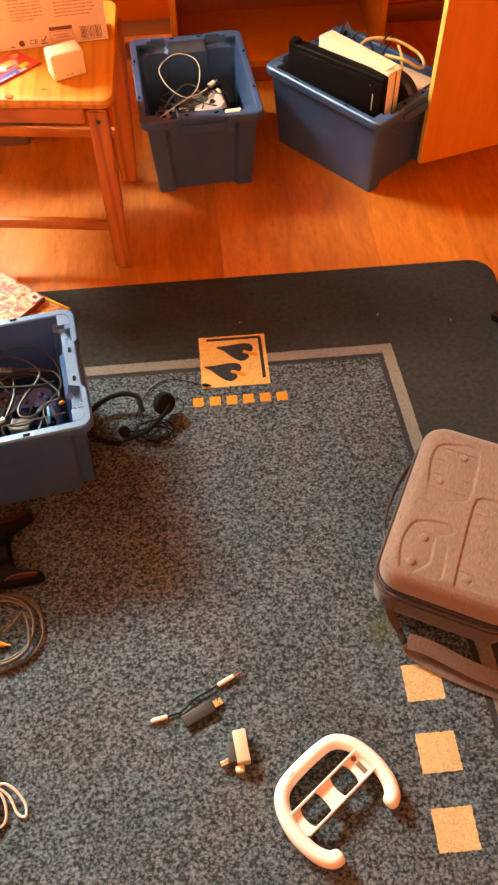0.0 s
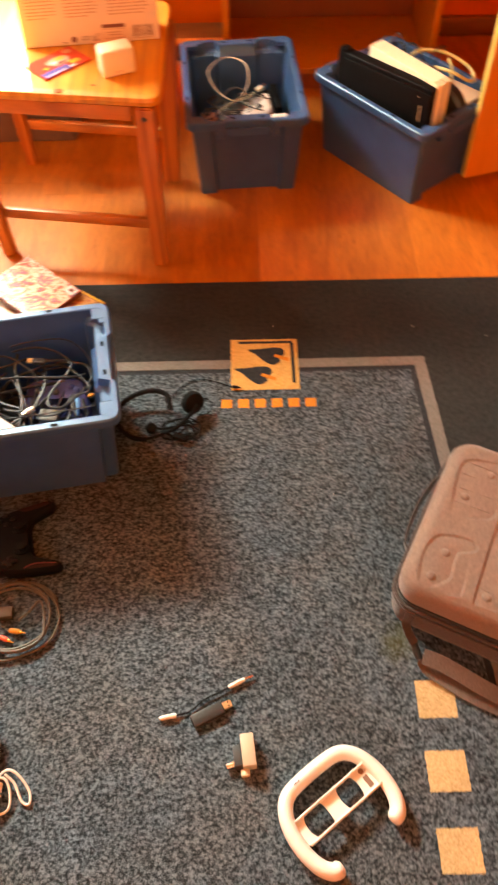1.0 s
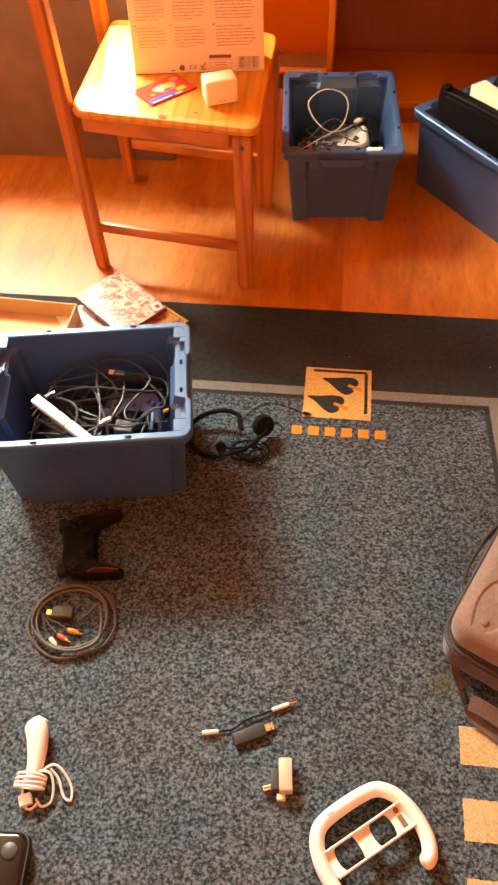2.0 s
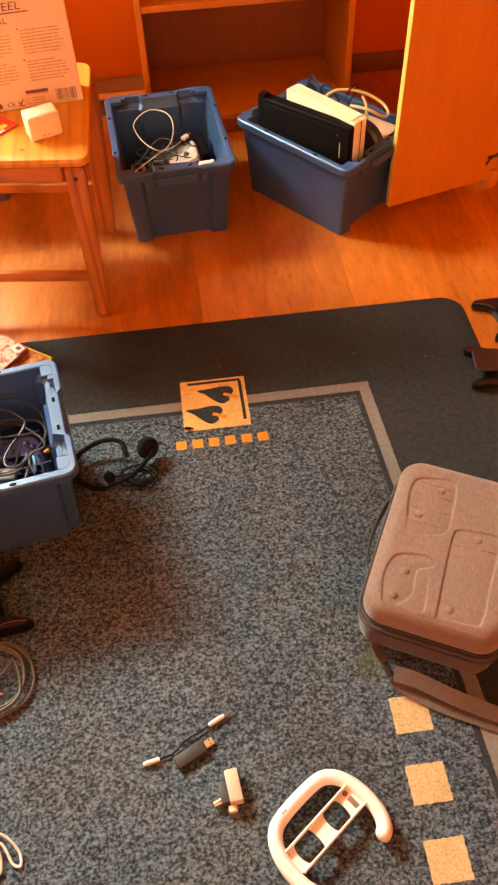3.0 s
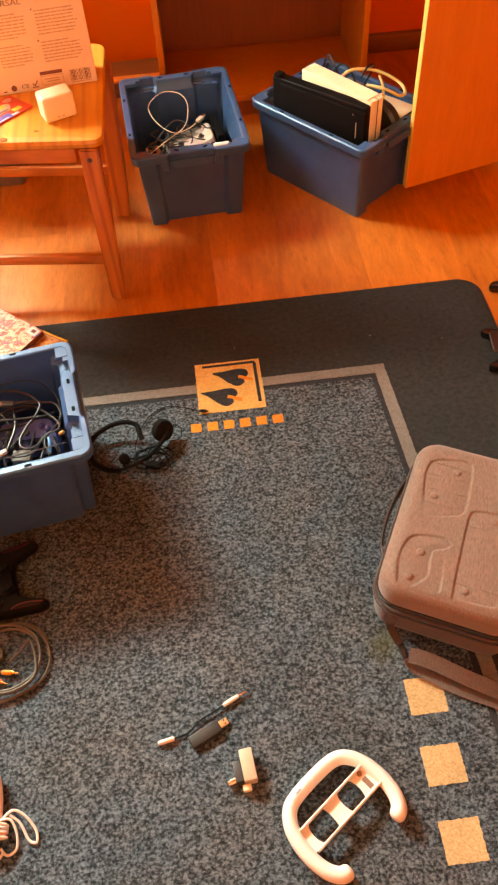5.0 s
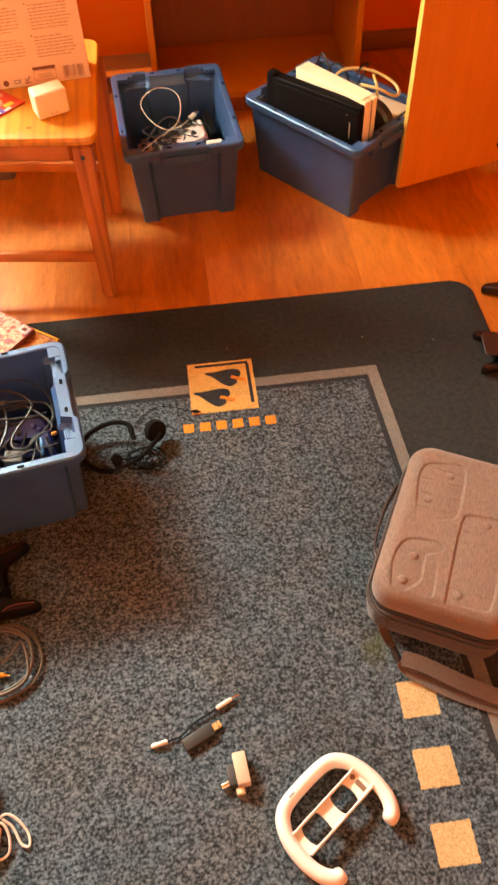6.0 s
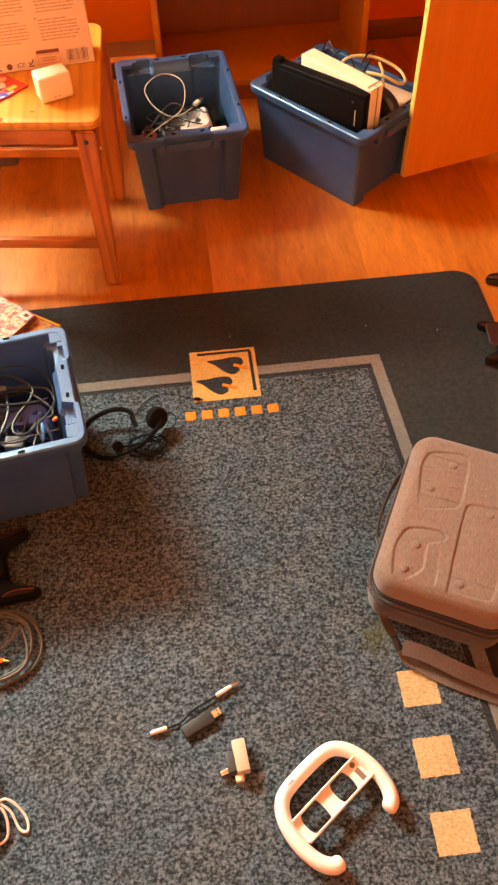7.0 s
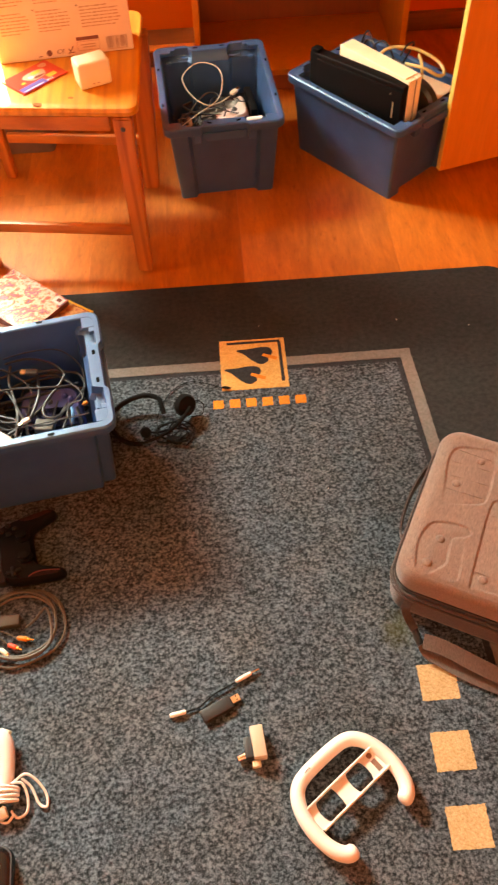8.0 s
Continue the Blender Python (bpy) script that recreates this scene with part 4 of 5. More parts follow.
M_COVER1 = busy_print("orange_red_cover_print", 0, [(0.34, (0.16, 0.16, 0.26)), (0.40, (0.50, 0.10, 0.07)), (0.45, (0.70, 0.30, 0.17)), (0.49, (0.80, 0.62, 0.46)), (0.53, (0.76, 0.52, 0.38)), (0.57, (0.66, 0.26, 0.12)), (0.62, (0.30, 0.10, 0.20)), (0.68, (0.80, 0.56, 0.26))])
M_COVER2 = busy_print("brown_yellow_cover_print", 7, [(0.32, (0.20, 0.07, 0.04)), (0.42, (0.50, 0.22, 0.08)), (0.50, (0.66, 0.40, 0.16)), (0.58, (0.42, 0.10, 0.05)), (0.66, (0.70, 0.52, 0.22))])


def game_box(m, label, base, edge, cover, size=(0.19, 0.135, 0.018)):
    ob = thing("game_box", m, label, "game box", "game boxes")
    part("body", box_bm(size, (0, 0, size[2] / 2), 0.0015, 1), base, ob)
    if edge is not None:
        for sx, sy in ((1, 0), (0, 1), (-1, 0), (0, -1)):
            sz = (0.005, size[1] - 0.002, 0.0012) if sx else (size[0] - 0.002, 0.005, 0.0012)
            part("cover_edge", box_bm(sz, (sx * (size[0] / 2 - 0.004), sy * (size[1] / 2 - 0.004), size[2] + 0.0004)), edge, ob)
    part("cover", box_bm((size[0] - (0.018 if edge is not None else 0.001), size[1] - (0.018 if edge is not None else 0.001), 0.0008), (0, 0, size[2] + 0.0002)), cover, ob, "busy printed cover")
    return ob


game_box(pose(-0.833, 0.172, 0.0005, 0, 0, -36), "game box with a yellow-edged cover under another box", M_INK, M_PAPERYEL, M_COVER2, (0.19, 0.135, 0.020))
top_box = game_box(pose(-0.890, 0.208, 0.0225, 0.0, 0.0, -41), "glossy game box with a busy orange and red cover", M_INK, None, M_COVER1, (0.19, 0.135, 0.014))
part("corner_mark", box_bm((0.028, 0.021, 0.0006), (0.077, 0.052, 0.0152)), M_PAPERWHITE, top_box, "small white square mark")
part("corner_mark", box_bm((0.012, 0.010, 0.0006), (0.078, 0.053, 0.0157)), M_INK, top_box, "small dark mark")
booklet = thing("booklet", pose(-0.965, 0.150, 0.0005, 0, 0, -52), "thin white booklet lying on the rug", "booklet")
part("pages", box_bm((0.15, 0.10, 0.006), (0, 0, 0.003), 0.001, 1), M_PAPERWHITE, booklet)
board = thing("cardboard_tray", pose(-1.12, 0.125, 0.0005, 0, 0, -3), "tan cardboard tray on the rug edge", "cardboard tray")
M_KRAFT = card("tan_kraft_card", (0.58, 0.36, 0.17), 0.8)
part("base", box_bm((0.26, 0.12, 0.004), (0, 0, 0.002)), M_KRAFT, board)
for size, at in (((0.26, 0.004, 0.045), (0, 0.058, 0.0265)), ((0.26, 0.004, 0.045), (0, -0.058, 0.0265)), ((0.004, 0.112, 0.045), (0.128, 0, 0.0265)), ((0.004, 0.112, 0.045), (-0.128, 0, 0.0265))):
    part("side", box_bm(size, at, 0.0008, 1), M_KRAFT, board)


# ---- small electronics on the rug ----
jack = thing("audio_adapter_cable", pose(0, 0, ZT), "short black audio adapter cable with pale plugs", "adapter cable")
part("cable", tube(spline([(-0.528, -0.782, 0.004), (-0.514, -0.779, 0.004), (-0.500, -0.775, 0.004), (-0.487, -0.765, 0.0045), (-0.474, -0.755, 0.005), (-0.457, -0.747, 0.005), (-0.434, -0.736, 0.005)], 6), 0.0015, 8), M_MATTBLACK, jack)


def plug_along(parent, a, b, profile, material, name, label=""):
    """A turned plug from a to b; profile of (radius, share of the length)."""
    a, b = Vector(a), Vector(b)
    m = Matrix.Translation(a) @ (b - a).to_track_quat("Z", "Y").to_matrix().to_4x4()
    bm = bmesh.new()
    lathe(bm, [(r, f * (b - a).length) for r, f in profile], 16, m)
    return part(name, bm, material, parent, label)


plug_along(jack, (-0.522, -0.781, 0.0055), (-0.549, -0.786, 0.0055), [(0.0028, 0), (0.0039, 0.08), (0.0040, 0.85), (0.0028, 1)], M_WHITE, "socket", "pale socket end")
plug_along(jack, (-0.437, -0.737, 0.0055), (-0.410, -0.724, 0.0055), [(0.0026, 0), (0.0037, 0.1), (0.0039, 0.7), (0.003, 1)], M_WHITE, "plug_body", "pale plug body")
plug_along(jack, (-0.410, -0.724, 0.0055), (-0.396, -0.718, 0.0055), [(0.0018, 0), (0.0018, 0.7), (0.0013, 0.78), (0.0019, 0.86), (0.0008, 1)], M_METAL, "plug_tip", "metal plug tip")

M_BROWNBLACK = plastic("brownish_black_plastic", (0.017, 0.0145, 0.0125), 0.5, 0.1)
dongle = thing("usb_dongle", pose(-0.467, -0.780, ZT, 0, 0, 25), "black USB stick with a gold-coloured plug", "usb stick")
part("body", box_bm((0.056, 0.022, 0.011), (-0.004, 0, 0.0057), 0.0025, 3), M_BROWNBLACK, dongle)
conn = part("plug", box_bm((0.015, 0.0115, 0.005), (0.031, 0.001, 0.0055), 0.0006, 1), M_GOLDPALE, dongle, "gold-coloured metal plug")
for y in (-0.0022, 0.0042):
    part("hole", box_bm((0.0024, 0.0022, 0.0004), (0.033, y, 0.0081)), M_DARKHOLE, conn)

M_BEIGE = plastic("greyed_beige_plastic", (0.50, 0.42, 0.30), 0.45, 0.02)
plugbox = thing("tv_plug_adapter", pose(-0.411, -0.845, ZT, 0, 0, 6), "cream and dark grey plug adapter lying on the rug", "plug adapter")
part("body", box_bm((0.021, 0.050, 0.026), (0.005, 0.002, 0.0135), 0.0018, 2), M_BEIGE, plugbox)
part("side_block", box_bm((0.013, 0.032, 0.018), (-0.0122, -0.003, 0.0095), 0.0012, 2), M_DGREY, plugbox, "dark grey block")
part("tail", box_bm((0.014, 0.010, 0.012), (-0.003, -0.0282, 0.0065), 0.0015, 2), M_CREAM, plugbox)
plug_along(plugbox, (-0.0185, -0.013, 0.0085), (-0.032, -0.016, 0.0085), [(0.0062, 0), (0.0062, 0.25), (0.0055, 0.3), (0.0055, 0.95), (0.004, 1)], M_METAL, "socket", "metal round socket")

headset = thing("headset", pose(0, 0, ZT), "black headset with microphone and tangled thin cable", "headset")
part("headband", sweep(bmesh.new(), spline([(-0.557, -0.146, 0.030), (-0.563, -0.126, 0.036), (-0.590, -0.115, 0.036), (-0.625, -0.119, 0.030), (-0.655, -0.136, 0.022), (-0.668, -0.164, 0.015), (-0.655, -0.195, 0.010), (-0.630, -0.216, 0.008), (-0.600, -0.222, 0.008)], 8), 0.0054, 10, flat=0.9), M_FOAM, headset)
part("band_pad", sweep(bmesh.new(), [(-0.560, -0.136, 0.032), (-0.556, -0.148, 0.028), (-0.553, -0.158, 0.024)], 0.0052, 10), M_FOAM, headset)
boom_line = spline([(-0.606, -0.222, 0.008), (-0.575, -0.212, 0.009), (-0.540, -0.196, 0.015), (-0.511, -0.174, 0.028), (-0.496, -0.156, 0.036)], 8)
part("boom", sweep(bmesh.new(), boom_line, [0.0024 + 0.0032 * k / (len(boom_line) - 1) for k in range(len(boom_line))], 8), M_FOAM, headset)
bm = bmesh.new()
lathe(bm, [(0.010, -0.011), (0.020, -0.010), (0.0245, -0.005), (0.0245, 0.003), (0.021, 0.008), (0.010, 0.010), (0.001, 0.0102)], 24, pose(-0.507, -0.147, 0.0325, 62, 0, 40))
cup = part("ear_cup", bm, M_FOAM, headset, "black foam ear cup")
bm = bmesh.new()
lathe(bm, [(0.001, -0.0085), (0.008, -0.007), (0.0120, 0.0), (0.0095, 0.0072), (0.001, 0.009)], 16, pose(-0.593, -0.194, 0.0105, 30, 20, 0))
part("microphone", bm, M_FOAM, headset, "round foam microphone")
part("microphone_arm", tube(spline([(-0.586, -0.194, 0.010), (-0.568, -0.196, 0.010), (-0.545, -0.192, 0.012)], 6), 0.0024, 8), M_FOAM, headset)
part("volume_control", box_bm((0.034, 0.016, 0.011), (-0.533, -0.216, 0.007), 0.003, 3, pose(0, 0, 0, 0, 0, -14)), M_FOAM, headset, "small inline control box")
part("cable", tube(spline([(-0.543, -0.205, 0.006), (-0.563, -0.190, 0.004), (-0.570, -0.160, 0.003), (-0.560, -0.120, 0.003), (-0.538, -0.080, 0.003), (-0.505, -0.058, 0.003), (-0.470, -0.062, 0.003), (-0.425, -0.083, 0.004)], 8), 0.0010, 6), M_FOAM, headset)
plug_along(headset, (-0.427, -0.082, 0.006), (-0.408, -0.086, 0.006), [(0.002, 0), (0.0034, 0.15), (0.0034, 0.7), (0.0016, 0.75), (0.0014, 1)], M_FOAM, "jack_plug")
rng = random.Random(11)
for k in range(7):
    cx, cy = -0.530 + rng.uniform(-0.018, 0.02), -0.192 + rng.uniform(-0.018, 0.012)
    rx, ry, a0 = rng.uniform(0.022, 0.040), rng.uniform(0.016, 0.030), rng.uniform(0, 6)
    part("cable_loop", tube(spline([(cx + rx * math.cos(a0 + a) * rng.uniform(0.85, 1.1), cy + ry * math.sin(a0 + a), 0.003 + rng.uniform(0, 0.012)) for a in np.linspace(0, 5.6, 8)], 6), 0.0013, 6), M_FOAM, headset)
part("cable_loop", tube(spline([(-0.497, -0.168, 0.02), (-0.474, -0.156, 0.010), (-0.470, -0.130, 0.012), (-0.486, -0.124, 0.02)], 6), 0.0011, 6), M_FOAM, headset)


# ---- game controllers ----
def pad_outline():
    """Half of a two-handled controller, grips towards -y."""
    right = [(0.0, 0.042), (0.030, 0.044), (0.055, 0.042), (0.070, 0.030), (0.077, 0.008), (0.082, -0.020), (0.086, -0.048), (0.080, -0.062), (0.068, -0.060), (0.058, -0.044), (0.046, -0.024), (0.026, -0.017), (0.0, -0.017)]
    ctrl = [(x, y, 0) for x, y in right] + [(-x, y, 0) for x, y in right[-2:0:-1]]
    return [(p.x, p.y) for p in spline(ctrl, 4, True)][::-1]


M_BROWNPLATE = plastic("glossy_brown_plastic", (0.022, 0.010, 0.006), 0.4)
M_ACCENT = plastic("dark_red_plastic", (0.13, 0.013, 0.008), 0.6)
M_GRIP = plastic("red_brown_rubber", (0.022, 0.006, 0.0045), 0.75)
M_GRIP.node_tree.nodes["Principled BSDF"].inputs["Specular IOR Level"].default_value = 0.2


def gamepad(m, label, body=None, accent=None):
    ob = thing("game_controller", m, label, "game controller", "black game controllers")
    trim = M_SOFTBLACK if accent else M_GLOSS
    line = pad_outline()
    bm = bmesh.new()
    pillow(bm, line, [(0.005, 0.001), (0.0025, 0.004), (0.0, 0.014), (0.0006, 0.022), (0.0025, 0.029), (0.005, 0.033)])
    part("shell", bm, body or M_SOFTBLACK, ob)
    for sx in (-1, 1):
        bm = bmesh.new()
        lathe(bm, [(0.013, 0.033), (0.013, 0.036), (0.006, 0.037), (0.006, 0.044), (0.0095, 0.046), (0.0095, 0.049), (0.006, 0.0500), (0.001, 0.0495)], 18, pose(sx * 0.026, -0.002, 0))
        part("thumb_stick", bm, body or M_BLACK, ob, "rubber thumb stick")
        bm = bmesh.new()
        pillow(bm, rounded_rect(0.015, 0.008, 0.005, 3), [(0.001, 0.014), (0, 0.018), (0, 0.028), (0.002, 0.032)], pose(sx * 0.056, 0.042, 0))
        part("shoulder_button", bm, trim, ob)
        if accent:
            # the stripe nearer the crate has the crate's shade put into its colour
            part("grip_stripe", tube(spline([(sx * 0.0725, -0.002, 0.0332), (sx * 0.0675, -0.011, 0.0338), (sx * 0.0665, -0.024, 0.0338), (sx * 0.0700, -0.040, 0.0336), (sx * 0.0745, -0.054, 0.0328)], 6), 0.0013, 6), accent if sx < 0 else M_GRIP, ob, "dark red stripe")
            plate = [(0.0735, -0.005), (0.0685, -0.013), (0.0680, -0.024), (0.0715, -0.040), (0.0755, -0.053), (0.0805, -0.049), (0.0785, -0.030), (0.0760, -0.014)]
            plate = [(sx * x, y) for x, y in plate][::sx]
            part("grip_panel", pillow(bmesh.new(), plate, [(0.0, 0.0310), (0.0, 0.0335), (0.0008, 0.0341)]), M_GRIP, ob, "dark red-brown rubber panel")
    for k in range(4):
        a = math.pi / 2 * k
        bm = bmesh.new()
        lathe(bm, [(0.0048, 0.033), (0.0046, 0.0375), (0.002, 0.0385), (0.0005, 0.0386)], 14, pose(0.052 + 0.011 * math.cos(a), 0.020 + 0.011 * math.sin(a), 0))
        part("face_button", bm, trim, ob)
    bm = box_bm((0.024, 0.008, 0.005), (-0.052, 0.020, 0.036), 0.0015, 2)
    box(bm, (0.008, 0.024, 0.005), (-0.052, 0.020, 0.036), 0.0015, 2)
    part("direction_pad", bm, trim, ob)
    return ob


gamepad(pose(-0.817, -0.461, ZT, 0, 0, 102.5) @ Matrix.Diagonal((0.87, 1.10, 0.95, 1.0)), "black game controller with dark red grip stripes on the rug", M_MATTBLACK, M_ACCENT)
small_pad = gamepad(pose(0.277, -0.010, 0.0002, 0, 0, -97) @ Matrix.Scale(0.72, 4), "small glossy black game controller on the rug edge", M_GLOSS)
part("plate", pillow(bmesh.new(), rounded_rect(0.048, 0.044, 0.016, 5), [(0.002, 0.0495), (0.0, 0.0515), (0.0, 0.0555), (0.002, 0.0575)], pose(0, -0.006, 0)), M_BROWNPLATE, small_pad, "flat dark brown plate")
gamepad(pose(0.366, 0.150, ZF, 0, 0, -80) @ Matrix.Scale(0.80, 4), "glossy black game controller on the wooden floor", M_GLOSS)
remote = thing("handset", pose(-0.828, -1.048, ZT, 0, 0, 4), "glossy black handset with rounded corners on the rug", "handset")
part("body", pillow(bmesh.new(), rounded_rect(0.050, 0.082, 0.022, 6), [(0.006, 0.0), (0.0, 0.008), (0.0, 0.020), (0.004, 0.027), (0.010, 0.030)]), M_GLOSS, remote)
bm = bmesh.new()
lathe(bm, [(0.012, 0.029), (0.012, 0.032), (0.009, 0.034), (0.001, 0.0345)], 20, pose(0.022, 0.052, 0))
part("button", bm, M_DGREY, remote, "round grey button")
part("trim", sweep(bmesh.new(), [(x, y, 0.0245) for x, y in inset(rounded_rect(0.050, 0.082, 0.022, 6), 0.002)], 0.0012, 6, closed=True), M_DGREY, remote, "thin grey trim line")

# ---- cable coil with coloured plugs ----
M_GREYCABLE = plastic("grey_cable_rubber", (0.074, 0.062, 0.040), 0.55)
coil = thing("av_cable", pose(-0.813, -0.608, ZT) @ Matrix.Scale(0.93, 4), "coiled grey audio video cable with coloured plugs", "cable")
pts = []
rng = random.Random(5)
for k in range(44):
    a = 2 * math.pi * k / 11
    turn = k / 11
    r = 1.0 + 0.07 * math.sin(turn * 2.1) - 0.045 * turn
    pts.append((0.083 * r * math.cos(a) + rng.uniform(-0.003, 0.003), 0.076 * r * math.sin(a) + rng.uniform(-0.003, 0.003), 0.0035 + 0.0032 * turn))
pts += [(0.05, 0.03, 0.018), (0.03, 0.010, 0.016), (0.012, -0.004, 0.012)]
part("coil", tube(spline(pts, 5), 0.0027, 8), M_GREYCABLE, coil)
part("connector", box_bm((0.040, 0.022, 0.014), (-0.022, 0.012, 0.0085), 0.002, 2, pose(0, 0, 0, 0, 0, 4)), M_GREYCABLE, coil, "grey multi-pin connector")
part("connector_tip", box_bm((0.012, 0.012, 0.006), (-0.0485, 0.010, 0.0085), 0.001, 1), M_GOLD, coil, "metal connector tip")
M_RCAY, M_RCAR, M_RCAW = (plastic(nm, c, 0.35) for nm, c in (("yellow_plug_plastic", (0.55, 0.22, 0.02)), ("red_plug_plastic", (0.60, 0.07, 0.03)), ("white_plug_plastic", (0.72, 0.60, 0.45))))
for a, b, mt, lab in (((-0.004, -0.022, 0.008), (0.016, -0.026, 0.008), M_RCAY, "yellow plug"), ((-0.020, -0.034, 0.008), (-0.003, -0.042, 0.008), M_RCAR, "red plug"), ((-0.034, -0.042, 0.008), (-0.020, -0.054, 0.008), M_RCAW, "white plug")):
    plug_along(coil, a, b, [(0.003, 0), (0.0048, 0.15), (0.0048, 0.8), (0.0042, 1)], mt, "plug", lab)
    v = (Vector(b) - Vector(a)).normalized()
    plug_along(coil, b, tuple(Vector(b) + v * 0.012), [(0.0040, 0), (0.0040, 0.4), (0.0018, 0.42), (0.0016, 1)], M_GOLD, "plug_tip", "gold plug tip")
    part("lead", tube(spline([tuple(Vector(a) - v * 0.001), tuple(Vector(a) - v * 0.02 + Vector((0, 0.006, 0))), (-0.062, 0.004, 0.006), (-0.078, 0.010, 0.006)], 6), 0.0016, 6), M_GREYCABLE, coil)

# ---- white hand controller with wrapped cord ----
nun = thing("hand_controller", pose(-0.822, -0.848, ZT), "white one-handed game controller wrapped in its cord", "hand controller")
body = spline([(-0.010, 0.048, 0.020), (0.002, 0.036, 0.021), (0.010, 0.012, 0.020), (0.014, -0.015, 0.018), (0.014, -0.042, 0.015)], 6)
part("body", sweep(bmesh.new(), body, [0.006, 0.012, 0.016, 0.0175, 0.018, 0.0185, 0.0185, 0.0185, 0.0185, 0.018, 0.0178, 0.0175, 0.017, 0.0165, 0.016, 0.0155, 0.015, 0.0145, 0.014, 0.0135, 0.013, 0.0125, 0.012, 0.010, 0.005], 14, flat=0.95, up=(0, 0, 1)), M_WHITE, nun)
plug_along(nun, (0.010, 0.046, 0.022), (0.014, 0.053, 0.024), [(0.0055, 0), (0.006, 0.4), (0.0045, 1)], M_CREAM, "stick", "small analogue stick")
for k in range(4):
    y = -0.036 - 0.0055 * k
    part("cord_wrap", sweep(bmesh.new(), [(0.013 + 0.024 * math.cos(a), y + 0.002 * math.sin(a + k), 0.0165 + 0.0155 * math.sin(a)) for a in np.linspace(0, 2 * math.pi, 18)[:-1]], 0.0021, 6, closed=True), M_WHITE, nun)
for pts in ([(0.028, -0.026, 0.018), (0.045, -0.016, 0.022), (0.062, -0.024, 0.016), (0.078, -0.044, 0.006), (0.080, -0.062, 0.004), (0.068, -0.058, 0.005), (0.055, -0.034, 0.012), (0.040, -0.022, 0.02)],
            [(0.020, -0.030, 0.022), (0.040, -0.028, 0.02), (0.050, -0.046, 0.012), (0.050, -0.068, 0.006), (0.036, -0.076, 0.005), (0.026, -0.066, 0.01)],
            [(0.0, -0.05, 0.01), (0.006, -0.075, 0.006), (0.020, -0.082, 0.005), (0.030, -0.072, 0.008)]):
    part("cord_loop", tube(spline(pts, 7), 0.0021, 7), M_WHITE, nun)
part("connector", box_bm((0.020, 0.018, 0.012), (0.010, -0.070, 0.008), 0.002, 2, pose(0, 0, 0, 0, 0, 25)), M_WHITE, nun)


# ---- what the crates hold ----
def cable_pile(crate_pose, label, count, seed, half, z0, z1, materials, lift=0.0):
    ob = thing("cable_tangle", crate_pose, label, "cables")
    r = random.Random(seed)
    hx, hy = half
    for k in range(count):
        n = r.randint(5, 8)
        a0, cx, cy = r.uniform(0, 6.28), r.uniform(-0.6, 0.6) * hx, r.uniform(-0.5, 0.5) * hy
        rx, ry = r.uniform(0.3, 0.75) * hx, r.uniform(0.35, 0.8) * hy
        z = z0 + (z1 - z0) * (k / count) ** 0.8
        pts = []
        for i in range(n):
            a = a0 + i * r.uniform(0.6, 1.3)
            pts.append((max(-hx, min(hx, cx + rx * math.cos(a))), max(-hy, min(hy, cy + ry * math.sin(a))), z + r.uniform(-0.012, 0.014)))
        part("cable", tube(spline(pts, 8), r.choice((0.0016, 0.002, 0.0026, 0.003)), 6), r.choice(materials), ob)
    return ob


M_BLACKCABLE = plastic("black_cable_rubber", (0.013, 0.012, 0.012), 0.48, 0.1)
M_GREYC2 = plastic("mid_grey_cable_rubber", (0.036, 0.033, 0.031), 0.6)
M_BRASS = mat("pale_gold_plating", (0.86, 0.76, 0.50), 0.38, 1.0)
M_NAVYPLASTIC = plastic("deep_blue_plastic", (0.022, 0.032, 0.17), 0.5)
M_LBLUE = plastic("light_blue_plastic", (0.10, 0.28, 0.50), 0.45)


def loose_box(name, m, size, material, label, category, bevel=0.003, extra=()):
    """A loose device: rounded body with small fittings (name, size, place, material)."""
    ob = thing(name, m, label, category)
    part("body", box_bm(size, (0, 0, size[2] / 2), bevel, 3), material, ob)
    for nm, sz, at, mt in extra:
        part(nm, box_bm(sz, at, min(sz) * 0.2, 1), mt, ob)
    return ob


